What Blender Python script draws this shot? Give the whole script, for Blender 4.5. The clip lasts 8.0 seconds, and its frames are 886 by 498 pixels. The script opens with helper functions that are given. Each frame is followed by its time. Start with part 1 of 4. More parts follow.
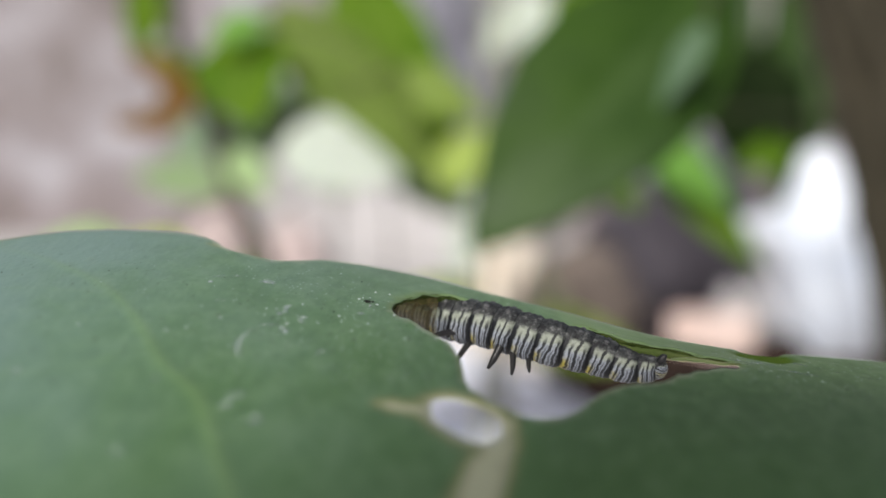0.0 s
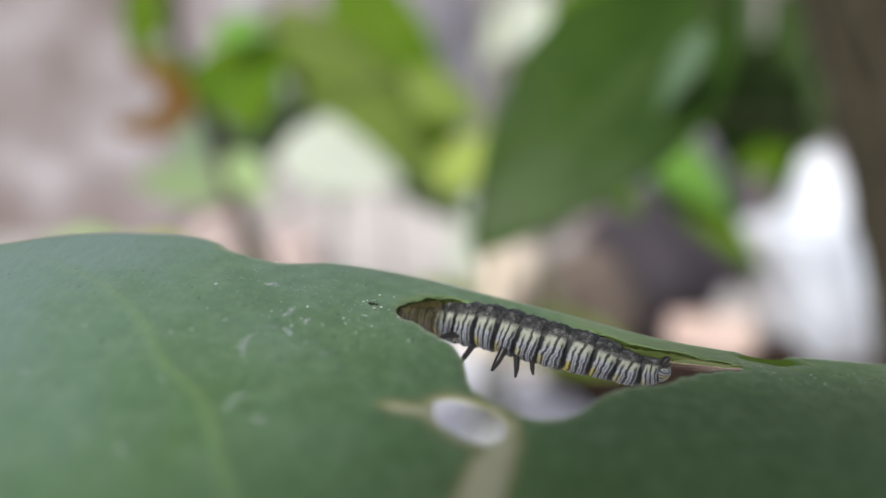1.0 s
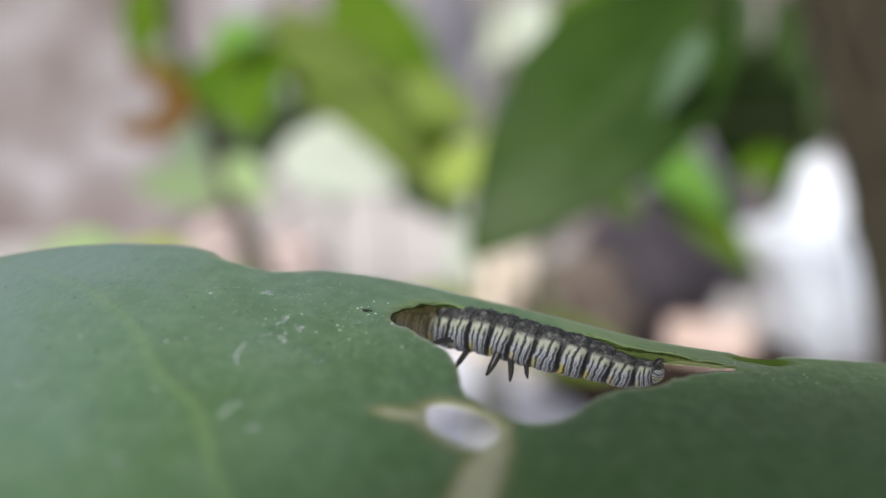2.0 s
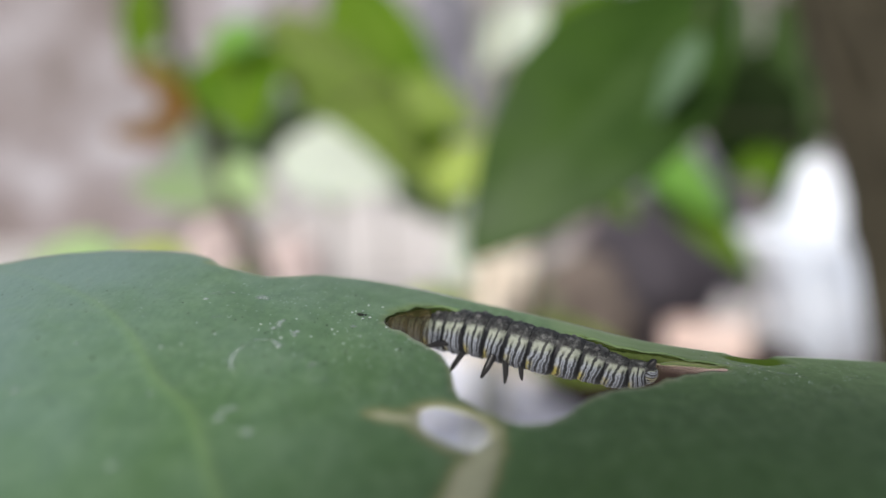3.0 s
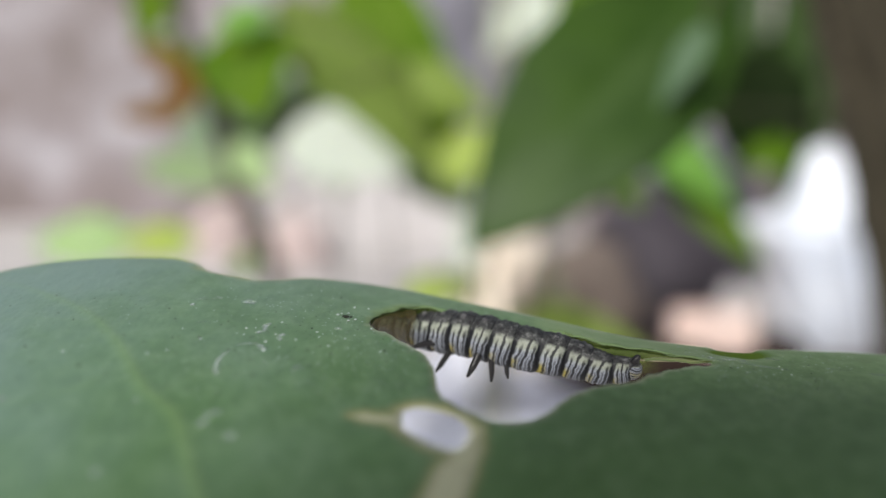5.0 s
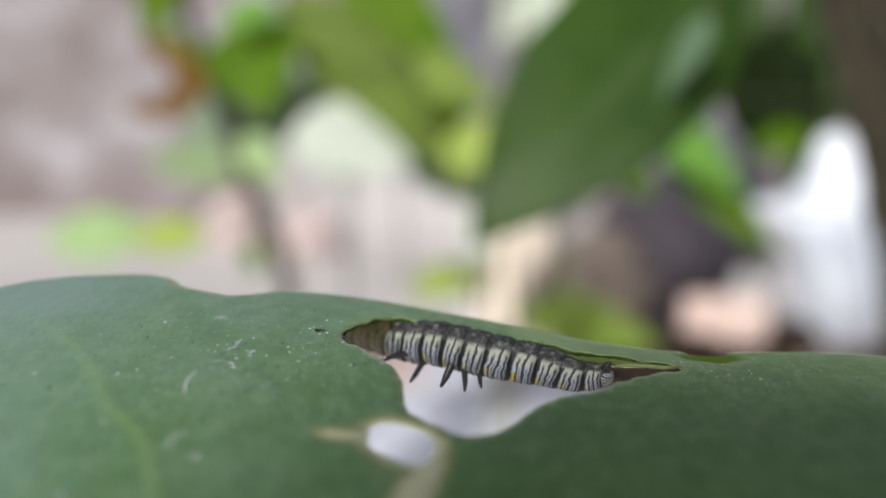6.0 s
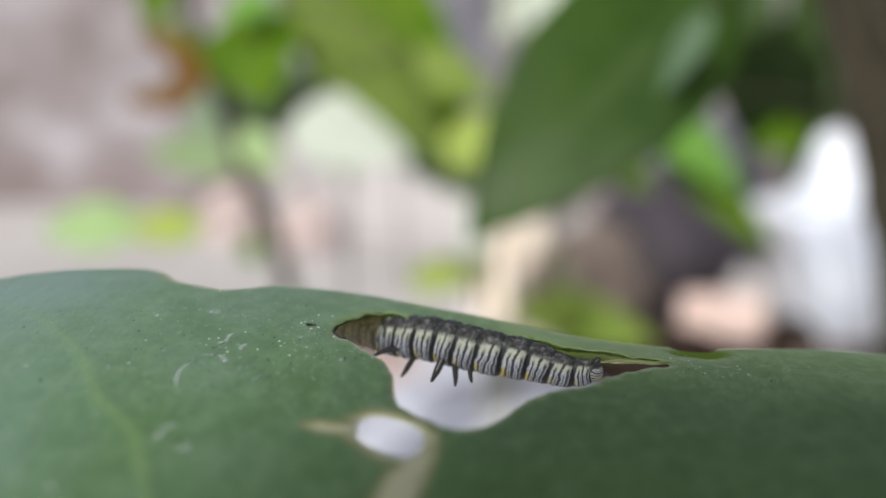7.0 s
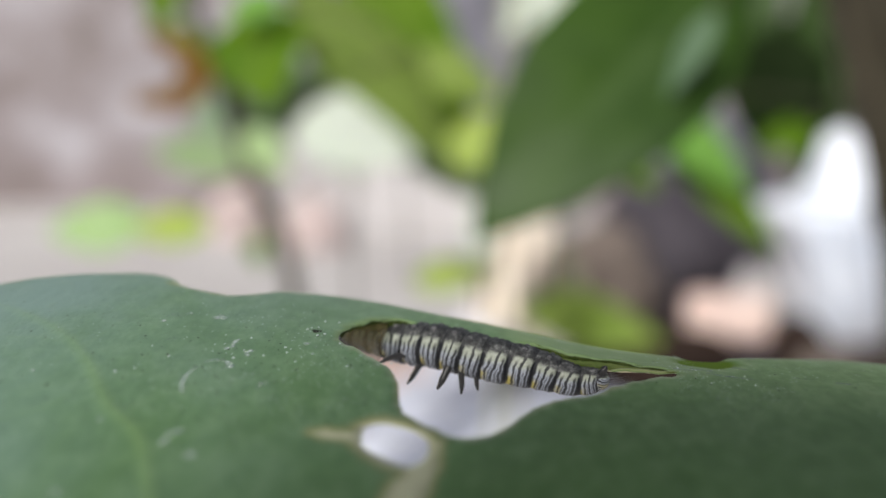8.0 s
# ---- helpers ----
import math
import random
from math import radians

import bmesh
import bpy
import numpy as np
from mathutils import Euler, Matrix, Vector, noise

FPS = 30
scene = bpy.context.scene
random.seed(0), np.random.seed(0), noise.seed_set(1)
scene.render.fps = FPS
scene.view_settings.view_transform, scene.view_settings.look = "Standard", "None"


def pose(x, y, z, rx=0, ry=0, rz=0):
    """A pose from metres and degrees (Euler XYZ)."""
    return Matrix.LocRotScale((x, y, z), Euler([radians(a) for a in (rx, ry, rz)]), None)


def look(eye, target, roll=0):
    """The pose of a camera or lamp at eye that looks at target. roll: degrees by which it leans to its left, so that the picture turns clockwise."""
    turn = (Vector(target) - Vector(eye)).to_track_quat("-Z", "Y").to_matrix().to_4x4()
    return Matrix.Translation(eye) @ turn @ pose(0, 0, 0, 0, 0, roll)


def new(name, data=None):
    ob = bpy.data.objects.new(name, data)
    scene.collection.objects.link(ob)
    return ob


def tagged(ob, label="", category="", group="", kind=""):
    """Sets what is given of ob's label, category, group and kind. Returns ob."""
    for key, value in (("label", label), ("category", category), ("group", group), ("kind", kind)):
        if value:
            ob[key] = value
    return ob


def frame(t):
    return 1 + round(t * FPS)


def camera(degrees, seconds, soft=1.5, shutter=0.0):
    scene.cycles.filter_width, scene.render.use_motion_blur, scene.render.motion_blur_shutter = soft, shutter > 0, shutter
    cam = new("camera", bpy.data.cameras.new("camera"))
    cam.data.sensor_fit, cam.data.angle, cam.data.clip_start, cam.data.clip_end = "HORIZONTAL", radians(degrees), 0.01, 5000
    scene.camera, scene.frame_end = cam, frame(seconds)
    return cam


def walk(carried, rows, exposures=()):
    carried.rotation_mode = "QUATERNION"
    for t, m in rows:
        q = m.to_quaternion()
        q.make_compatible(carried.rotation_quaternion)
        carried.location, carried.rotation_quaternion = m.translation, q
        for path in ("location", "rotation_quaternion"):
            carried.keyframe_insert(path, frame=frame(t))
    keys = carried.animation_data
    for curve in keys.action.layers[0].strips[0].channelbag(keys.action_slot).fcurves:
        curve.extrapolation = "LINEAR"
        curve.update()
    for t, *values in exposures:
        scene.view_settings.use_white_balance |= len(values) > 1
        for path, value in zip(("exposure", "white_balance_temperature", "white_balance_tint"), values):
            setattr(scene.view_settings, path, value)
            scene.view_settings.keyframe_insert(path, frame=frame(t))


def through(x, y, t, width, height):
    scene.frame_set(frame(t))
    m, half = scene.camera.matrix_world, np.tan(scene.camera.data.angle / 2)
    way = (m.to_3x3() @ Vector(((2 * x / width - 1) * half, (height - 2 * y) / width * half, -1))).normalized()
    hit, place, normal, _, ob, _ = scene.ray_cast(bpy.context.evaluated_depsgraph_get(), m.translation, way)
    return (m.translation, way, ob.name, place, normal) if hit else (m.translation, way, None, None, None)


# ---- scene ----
import mathutils.geometry

# A caterpillar in an eaten leaf, filmed from a hand's width away, with a garden out of focus behind.
cam = camera(45, 8.0)
cam.data.dof.use_dof = True
cam.data.dof.focus_distance = 0.0892
cam.data.dof.aperture_fstop = 12.0
walk(cam, (
    (0, pose(0, 0, 0.40000, 80.000, 0, 0.000)),
    (0.5, pose(-0.00012, -0.00033, 0.40018, 79.957, -0.165, 0.033)),
    (1, pose(-0.00039, -0.00038, 0.39999, 80.200, 0.050, -0.065)),
    (1.5, pose(-0.00026, -0.00067, 0.40010, 80.154, -0.182, -0.027)),
    (1.7, pose(-0.00017, -0.00077, 0.40012, 80.276, -0.157, -0.048)),
    (2.8, pose(0.00035, -0.00137, 0.40025, 80.485, -0.015, -0.175)),
    (3, pose(0.00037, -0.00140, 0.40026, 80.524, -0.008, -0.182)),
    (3.5, pose(0.00059, -0.00155, 0.40068, 80.490, -0.236, 0.071)),
    (4, pose(0.00077, -0.00168, 0.40086, 80.481, -0.427, 0.281)),
    (4.5, pose(0.00098, -0.00177, 0.40107, 80.254, -0.966, 0.178)),
    (4.7, pose(0.00137, -0.00179, 0.40128, 79.878, -0.887, 0.248)),
    (5.8, pose(0.00499, -0.00193, 0.40320, 79.313, -0.167, 0.859)),
    (6, pose(0.00575, -0.00196, 0.40361, 79.012, -0.012, 0.987)),
    (6.5, pose(0.00626, -0.00205, 0.40366, 78.851, -0.213, 0.896)),
    (7, pose(0.00636, -0.00235, 0.40380, 78.691, -0.586, 1.029)),
    (7.5, pose(0.00555, -0.00213, 0.40419, 78.743, -1.432, 1.165)),
    (8, pose(0.00630, -0.00202, 0.40443, 78.653, -0.494, 1.319)),
))

# ---- light ----
world = bpy.data.worlds.new("sky")
scene.world = world
world.use_nodes = True
wn, wl = world.node_tree.nodes, world.node_tree.links
sky = wn.new("ShaderNodeTexSky")
sky.sky_type = "NISHITA"
sky.sun_disc = False
sky.sun_elevation, sky.sun_rotation = radians(42), radians(206)
sky.air_density, sky.dust_density = 0.7, 5.0
wl.new(sky.outputs[0], wn["Background"].inputs[0])
wn["Background"].inputs[1].default_value = 0.070
sun = new("sun", bpy.data.lights.new("sun", "SUN"))
sun.data.energy, sun.data.angle, sun.data.color = 3.05, radians(5), (1.0, 0.98, 0.94)
sun.matrix_world = look((-0.65, -1.337, 1.34), (0, 0, 0))
scene.view_settings.exposure = 0.14


# ---- materials ----
def nodes_of(name):
    m = bpy.data.materials.new(name)
    m.use_nodes = True
    nt = m.node_tree
    return m, nt.nodes, nt.links, nt.nodes["Principled BSDF"]


def ramp(n, l, source, stops):
    r = n.new("ShaderNodeValToRGB")
    while len(r.color_ramp.elements) < len(stops):
        r.color_ramp.elements.new(0.5)
    for e, (p, c) in zip(r.color_ramp.elements, stops):
        e.position, e.color = p, (*c, 1)
    l.new(source, r.inputs[0])
    return r.outputs[0]


def grain(n, l, scale, detail=5.0, rough=0.6, coord="Object", stretch=1.0, start=0.0):
    tc = n.new("ShaderNodeTexCoord")
    t = n.new("ShaderNodeTexNoise")
    t.inputs["Scale"].default_value, t.inputs["Detail"].default_value = scale, detail
    t.inputs["Roughness"].default_value = rough
    mp = n.new("ShaderNodeMapping")
    mp.inputs["Scale"].default_value = (1, 1 / stretch, 1)
    mp.inputs["Location"].default_value = (start, 0, 0)
    l.new(tc.outputs[coord], mp.inputs["Vector"])
    l.new(mp.outputs[0], t.inputs["Vector"])
    return t.outputs["Fac"]


def mix(n, l, fac, a, b, mode="MIX"):
    m = n.new("ShaderNodeMix")
    m.data_type, m.blend_type = "RGBA", mode
    for socket, v in ((m.inputs["Factor"], fac), (m.inputs["A"], a), (m.inputs["B"], b)):
        if isinstance(v, (int, float)):
            socket.default_value = v
        elif isinstance(v, tuple):
            socket.default_value = (*v, 1)
        else:
            l.new(v, socket)
    return m.outputs["Result"]


def math_node(n, l, op, a, b=0.0, c=0.0):
    m = n.new("ShaderNodeMath")
    m.operation = op
    for socket, v in zip(m.inputs, (a, b, c)):
        if isinstance(v, (int, float)):
            socket.default_value = v
        else:
            l.new(v, socket)
    return m.outputs[0]


def bump(n, l, bsdf, height, strength, distance):
    b = n.new("ShaderNodeBump")
    b.inputs["Strength"].default_value, b.inputs["Distance"].default_value = strength, distance
    l.new(height, b.inputs["Height"])
    l.new(b.outputs[0], bsdf.inputs["Normal"])


def attr(n, name):
    a = n.new("ShaderNodeAttribute")
    a.attribute_name = name
    return a.outputs["Fac"]


def plain(name, dark, light, scale, roughness=0.8, relief=0.3, depth=0.002, gloss=0.5):
    """Two tones broken up by coarse stains and fine grain."""
    m, n, l, b = nodes_of(name)
    coarse, fine = grain(n, l, scale), grain(n, l, scale * 9)
    f = math_node(n, l, "MULTIPLY_ADD", fine, 0.35, math_node(n, l, "MULTIPLY", coarse, 0.65))
    l.new(ramp(n, l, f, ((0.32, dark), (0.68, light))), b.inputs["Base Color"])
    b.inputs["Roughness"].default_value = roughness
    b.inputs["Specular IOR Level"].default_value = gloss
    bump(n, l, b, fine, relief, depth)
    return m


def leaf_mat(name, dark, light, vein, scale, through=0.35, roughness=0.55, gloss=0.12):
    """Leaf blade: mottled green, paler veins from the blade's attribute, some light through it."""
    m, n, l, b = nodes_of(name)
    coarse, fine = grain(n, l, scale, 3), grain(n, l, scale * 12, 4)
    f = math_node(n, l, "MULTIPLY_ADD", fine, 0.2, math_node(n, l, "MULTIPLY", coarse, 0.8))
    col = mix(n, l, attr(n, "vein"), ramp(n, l, f, ((0.36, dark), (0.64, light))), vein)
    l.new(col, b.inputs["Base Color"])
    b.inputs["Roughness"].default_value = roughness
    b.inputs["Specular IOR Level"].default_value = gloss
    tr = n.new("ShaderNodeBsdfTranslucent")
    l.new(mix(n, l, 1.0, col, (1.0, 0.95, 0.45), "MULTIPLY"), tr.inputs[0])
    ms = n.new("ShaderNodeMixShader")
    ms.inputs[0].default_value = through
    l.new(b.outputs[0], ms.inputs[1])
    l.new(tr.outputs[0], ms.inputs[2])
    l.new(ms.outputs[0], n["Material Output"].inputs[0])
    bump(n, l, b, fine, 0.2, 0.0006)
    return m


def eaten_leaf_mat():
    """Waxy grey-green blade with pale veins, dusty bloom, and tan, dried tissue along the eaten edges."""
    m, n, l, b = nodes_of("eaten_leaf")
    coarse, patch = grain(n, l, 62, 2, 0.5, stretch=2.2), grain(n, l, 210, 4, 0.6, stretch=2.0)
    mid, fine = grain(n, l, 800, 4, 0.65, stretch=1.8), grain(n, l, 2600, 3, 0.7, stretch=1.5)
    f = math_node(n, l, "MULTIPLY_ADD", patch, 0.25, math_node(n, l, "MULTIPLY", mid, 0.75))
    col = ramp(n, l, f, ((0.40, (0.072, 0.166, 0.032)), (0.50, (0.095, 0.203, 0.050)), (0.60, (0.134, 0.248, 0.085))))
    g = math_node(n, l, "MULTIPLY_ADD", patch, 0.35, math_node(n, l, "MULTIPLY", coarse, 0.65))
    bloom = ramp(n, l, g, ((0.32, (0.25, 0.25, 0.25)), (0.62, (0.95, 0.95, 0.95))))
    # the bloom, thickest towards the stalk, also holds bluish sky sheen in its colour
    tc = n.new("ShaderNodeTexCoord")
    sx = n.new("ShaderNodeSeparateXYZ")
    l.new(tc.outputs["Object"], sx.inputs[0])
    worn = n.new("ShaderNodeMapRange")
    worn.inputs[1].default_value, worn.inputs[2].default_value = -0.040, 0.016
    worn.inputs[3].default_value, worn.inputs[4].default_value = 0.9, 0.0
    l.new(math_node(n, l, "MULTIPLY_ADD", sx.outputs[1], -0.5, sx.outputs[0]), worn.inputs[0])
    col = mix(n, l, math_node(n, l, "MULTIPLY", bloom, worn.outputs[0]), col, (0.205, 0.305, 0.296))
    col = mix(n, l, math_node(n, l, "MULTIPLY", attr(n, "vein"), 0.5), col, (0.215, 0.345, 0.135))
    dust = ramp(n, l, fine, ((0.58, (0, 0, 0)), (0.80, (0.45, 0.45, 0.45))))
    col = mix(n, l, math_node(n, l, "MULTIPLY", dust, patch), col, (0.30, 0.38, 0.30))
    pit = ramp(n, l, fine, ((0.24, (0.7, 0.7, 0.7)), (0.37, (0, 0, 0))))
    col = mix(n, l, pit, col, (0.035, 0.065, 0.025))
    wob = math_node(n, l, "MULTIPLY_ADD", math_node(n, l, "SUBTRACT", patch, 0.5), 1.1, attr(n, "rim"))
    col = mix(n, l, ramp(n, l, wob, ((0.30, (0, 0, 0)), (0.9, (1, 1, 1)))), col, (0.190, 0.285, 0.125))
    wob2 = math_node(n, l, "MULTIPLY_ADD", math_node(n, l, "SUBTRACT", patch, 0.5), 0.7, attr(n, "scar"))
    col = mix(n, l, ramp(n, l, wob2, ((0.15, (0, 0, 0)), (0.55, (1, 1, 1)))), col, (0.26, 0.28, 0.12))
    col = mix(n, l, ramp(n, l, wob2, ((0.5, (0, 0, 0)), (0.95, (1, 1, 1)))), col, (0.56, 0.585, 0.395))
    col = mix(n, l, attr(n, "grazed"), col, (0.110, 0.190, 0.016))
    whole = math_node(n, l, "SUBTRACT", 1.0, attr(n, "grazed"))
    l.new(math_node(n, l, "MULTIPLY", whole, 0.24), b.inputs["Sheen Weight"])
    l.new(math_node(n, l, "MULTIPLY_ADD", whole, 0.22, 0.04), b.inputs["Specular IOR Level"])
    l.new(col, b.inputs["Base Color"])
    b.inputs["Roughness"].default_value = 0.45
    b.inputs["Sheen Tint"].default_value = (0.85, 1.0, 0.80, 1)
    b.inputs["Sheen Roughness"].default_value = 0.45
    tr = n.new("ShaderNodeBsdfTranslucent")
    l.new(mix(n, l, 1.0, col, (0.9, 1.0, 0.35), "MULTIPLY"), tr.inputs[0])
    ms = n.new("ShaderNodeMixShader")
    ms.inputs[0].default_value = 0.15
    l.new(b.outputs[0], ms.inputs[1])
    l.new(tr.outputs[0], ms.inputs[2])
    l.new(ms.outputs[0], n["Material Output"].inputs[0])
    bump(n, l, b, math_node(n, l, "MULTIPLY_ADD", mid, 0.5, math_node(n, l, "MULTIPLY", patch, 1.0)), 0.45, 0.0004)
    return m


def stripe_mat():
    """Caterpillar skin: pale rings in pairs, parted by thick and thin black lines, yellow flecks low down, a dark belly."""
    m, n, l, b = nodes_of("caterpillar_skin")
    uv = n.new("ShaderNodeUVMap")
    uv.uv_map = "skin"
    sep = n.new("ShaderNodeSeparateXYZ")
    l.new(uv.outputs[0], sep.inputs[0])
    u, v = sep.outputs[0], sep.outputs[1]
    wob, fine, sway = grain(n, l, 1500, 2), grain(n, l, 5000, 3), grain(n, l, 520, 1.5, 0.45)
    info = n.new("ShaderNodeObjectInfo")
    shift = math_node(n, l, "MULTIPLY", math_node(n, l, "SUBTRACT", info.outputs["Random"], 0.5), 0.08)
    uw = math_node(n, l, "ADD", u, shift)
    uw = math_node(n, l, "MULTIPLY_ADD", math_node(n, l, "SUBTRACT", sway, 0.5), 0.22, uw)
    uw = math_node(n, l, "MULTIPLY_ADD", math_node(n, l, "SUBTRACT", wob, 0.5), 0.18, uw)
    # the lines lean towards the head as they rise
    uw = math_node(n, l, "MULTIPLY_ADD", math_node(n, l, "SUBTRACT", v, 0.45), -0.42, uw)
    vw = math_node(n, l, "MULTIPLY_ADD", math_node(n, l, "SUBTRACT", wob, 0.5), 0.14, v)

    def line(at, half):
        d = math_node(n, l, "ABSOLUTE", math_node(n, l, "SUBTRACT", math_node(n, l, "FRACT", math_node(n, l, "ADD", uw, 1.5 - at)), 0.5))
        return ramp(n, l, math_node(n, l, "DIVIDE", d, half), ((0.50, (1, 1, 1)), (1.0, (0, 0, 0))))

    def band(lo, hi, soft):
        a, c = n.new("ShaderNodeMapRange"), n.new("ShaderNodeMapRange")
        for r, edge in ((a, lo), (c, hi)):
            r.interpolation_type = "SMOOTHSTEP"
            r.inputs[1].default_value, r.inputs[2].default_value = edge - soft, edge + soft
            l.new(vw, r.inputs[0])
        return math_node(n, l, "SUBTRACT", a.outputs[0], c.outputs[0])

    white = ramp(n, l, fine, ((0.3, (0.22, 0.245, 0.29)), (0.7, (0.41, 0.445, 0.51))))
    col = mix(n, l, math_node(n, l, "MULTIPLY", band(0.56, 0.90, 0.07), 0.5), white, (0.27, 0.30, 0.13))
    black = (0.010, 0.011, 0.014)
    grey = math_node(n, l, "MULTIPLY", band(-0.3, 0.20, 0.04), 0.30)
    col = mix(n, l, grey, col, (0.24, 0.24, 0.25))
    spot = math_node(n, l, "MULTIPLY", line(0.18, 0.23), math_node(n, l, "MULTIPLY", band(0.04, 0.41, 0.07), ramp(n, l, wob, ((0.36, (0.25, 0.25, 0.25)), (0.52, (1, 1, 1))))))
    col = mix(n, l, math_node(n, l, "MULTIPLY", spot, 0.92), col, (0.44, 0.37, 0.05))
    for at, half, lo, hi, strength in ((0.29, 0.064, 0.16, 0.62, 0.9), (0.41, 0.040, 0.08, 0.50, 0.6), (0.53, 0.076, 0.00, 0.86, 0.95), (0.67, 0.040, 0.05, 0.52, 0.6), (0.79, 0.066, 0.08, 0.64, 0.9)):
        col = mix(n, l, math_node(n, l, "MULTIPLY", math_node(n, l, "MULTIPLY", line(at, half), strength), band(lo, hi, 0.06)), col, black)
    col = mix(n, l, line(0.0, 0.170), col, black)
    dark = ramp(n, l, vw, ((0.680, (0, 0, 0)), (0.74, (1, 1, 1))))
    belly = ramp(n, l, math_node(n, l, "MULTIPLY_ADD", fine, 0.4, math_node(n, l, "MULTIPLY", wob, 0.6)), ((0.40, (0.018, 0.018, 0.019)), (0.55, (0.062, 0.065, 0.064)), (0.68, (0.20, 0.205, 0.20))))
    col = mix(n, l, dark, col, belly)
    l.new(col, b.inputs["Base Color"])
    b.inputs["Roughness"].default_value = 0.5
    b.inputs["Specular IOR Level"].default_value = 0.3
    bump(n, l, b, wob, 0.3, 0.0001)
    return m


def wall_mat():
    """Old plaster: brown stains, mauve body, lavender-white bare patches, darker towards the foot."""
    m, n, l, b = nodes_of("mauve_plaster")
    big, mid, fine = grain(n, l, 2.7, 2, 0.5), grain(n, l, 8.0, 3), grain(n, l, 60, 5)
    f = math_node(n, l, "MULTIPLY_ADD", mid, 0.4, math_node(n, l, "MULTIPLY", big, 0.5))
    f = math_node(n, l, "MULTIPLY_ADD", fine, 0.1, f)
    col = ramp(n, l, f, ((0.36, (0.17, 0.140, 0.132)), (0.46, (0.27, 0.243, 0.250)), (0.54, (0.38, 0.362, 0.39)), (0.62, (0.57, 0.580, 0.65))))
    # darker brownish mauve towards the foot of the wall, with an uneven upper edge
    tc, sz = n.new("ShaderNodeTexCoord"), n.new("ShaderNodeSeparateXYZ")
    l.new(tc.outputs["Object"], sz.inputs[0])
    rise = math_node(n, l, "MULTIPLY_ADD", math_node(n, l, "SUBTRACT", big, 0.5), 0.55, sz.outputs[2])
    foot_tone = ramp(n, l, rise, ((0.10, (0.85, 0.85, 0.85)), (0.34, (0, 0, 0))))
    col = mix(n, l, foot_tone, col, ramp(n, l, mid, ((0.35, (0.185, 0.150, 0.145)), (0.65, (0.290, 0.250, 0.255)))))
    l.new(col, b.inputs["Base Color"])
    b.inputs["Roughness"].default_value = 0.92
    bump(n, l, b, fine, 0.5, 0.006)
    return m


def shade_skin_mat():
    """Thin brown skin, added as shade, that lets some of what lies under it show."""
    m, n, l, b = nodes_of("shade_skin")
    mid = grain(n, l, 900, 4, stretch=2.0)
    l.new(ramp(n, l, mid, ((0.35, (0.085, 0.068, 0.022)), (0.65, (0.150, 0.122, 0.050)))), b.inputs["Base Color"])
    b.inputs["Roughness"].default_value = 0.6
    b.inputs["Specular IOR Level"].default_value = 0.15
    l.new(ramp(n, l, mid, ((0.35, (0.20, 0.20, 0.20)), (0.65, (0.38, 0.38, 0.38)))), b.inputs["Alpha"])
    return m


def film_mat():
    """A thin dried film, ragged and see-through towards its edge."""
    m, n, l, b = nodes_of("dried_film")
    mid, fine = grain(n, l, 3200, 5, 0.75), grain(n, l, 6000, 2)
    l.new(ramp(n, l, fine, ((0.35, (0.40, 0.50, 0.46)), (0.65, (0.72, 0.80, 0.79)))), b.inputs["Base Color"])
    b.inputs["Roughness"].default_value = 0.7
    thick = math_node(n, l, "MULTIPLY_ADD", attr(n, "film"), 0.42, mid)
    l.new(ramp(n, l, thick, ((0.72, (0, 0, 0)), (0.96, (0.6, 0.6, 0.6)))), b.inputs["Alpha"])
    return m


FILM = film_mat()
EATEN = eaten_leaf_mat()
SHADE_SKIN = shade_skin_mat()
# Olive chewed tissue, darkened to hold the shadow line under the lip.
CHEWED_SHADED = leaf_mat("chewed_edge_shaded", (0.028, 0.050, 0.009), (0.095, 0.130, 0.032), (0.1, 0.15, 0.03), 700, 0.22, 0.6)
FLAP = leaf_mat("torn_flap", (0.100, 0.155, 0.036), (0.170, 0.215, 0.072), (0.16, 0.2, 0.06), 420, 0.4, 0.6)
SCAR = plain("dried_scar", (0.32, 0.30, 0.17), (0.55, 0.51, 0.34), 900, 0.8, 0.4, 0.0001)
SKIN = stripe_mat()
BLACK = plain("tentacle_black", (0.006, 0.006, 0.007), (0.025, 0.024, 0.025), 900, 0.4, 0.2, 0.0001)
PROLEG = plain("proleg_dark", (0.020, 0.020, 0.022), (0.17, 0.17, 0.175), 1800, 0.5, 0.3, 0.0001)
FLECK = plain("dust_white", (0.48, 0.57, 0.54), (0.74, 0.81, 0.80), 2500, 0.8)
FINE_DUST = plain("fine_dust", (0.26, 0.36, 0.29), (0.50, 0.60, 0.55), 3000, 0.8)
SPECK = plain("dark_speck", (0.010, 0.014, 0.008), (0.03, 0.035, 0.02), 2500, 0.8)
STALK = plain("stalk_green", (0.07, 0.13, 0.04), (0.14, 0.22, 0.08), 60, 0.6)
DARK_LEAF = leaf_mat("dark_green_leaf", (0.018, 0.052, 0.006), (0.046, 0.104, 0.012), (0.055, 0.110, 0.024), 18, 0.3, 0.5, 0.25)
LIME_LEAF = leaf_mat("lime_leaf", (0.098, 0.215, 0.009), (0.168, 0.305, 0.022), (0.21, 0.33, 0.04), 18, 0.45)
MID_LEAF = leaf_mat("mid_green_leaf", (0.065, 0.160, 0.004), (0.135, 0.265, 0.008), (0.16, 0.28, 0.02), 18, 0.4)
BRIGHT_LEAF = leaf_mat("bright_green_leaf", (0.14, 0.36, 0.05), (0.22, 0.46, 0.09), (0.3, 0.5, 0.15), 18, 0.4)
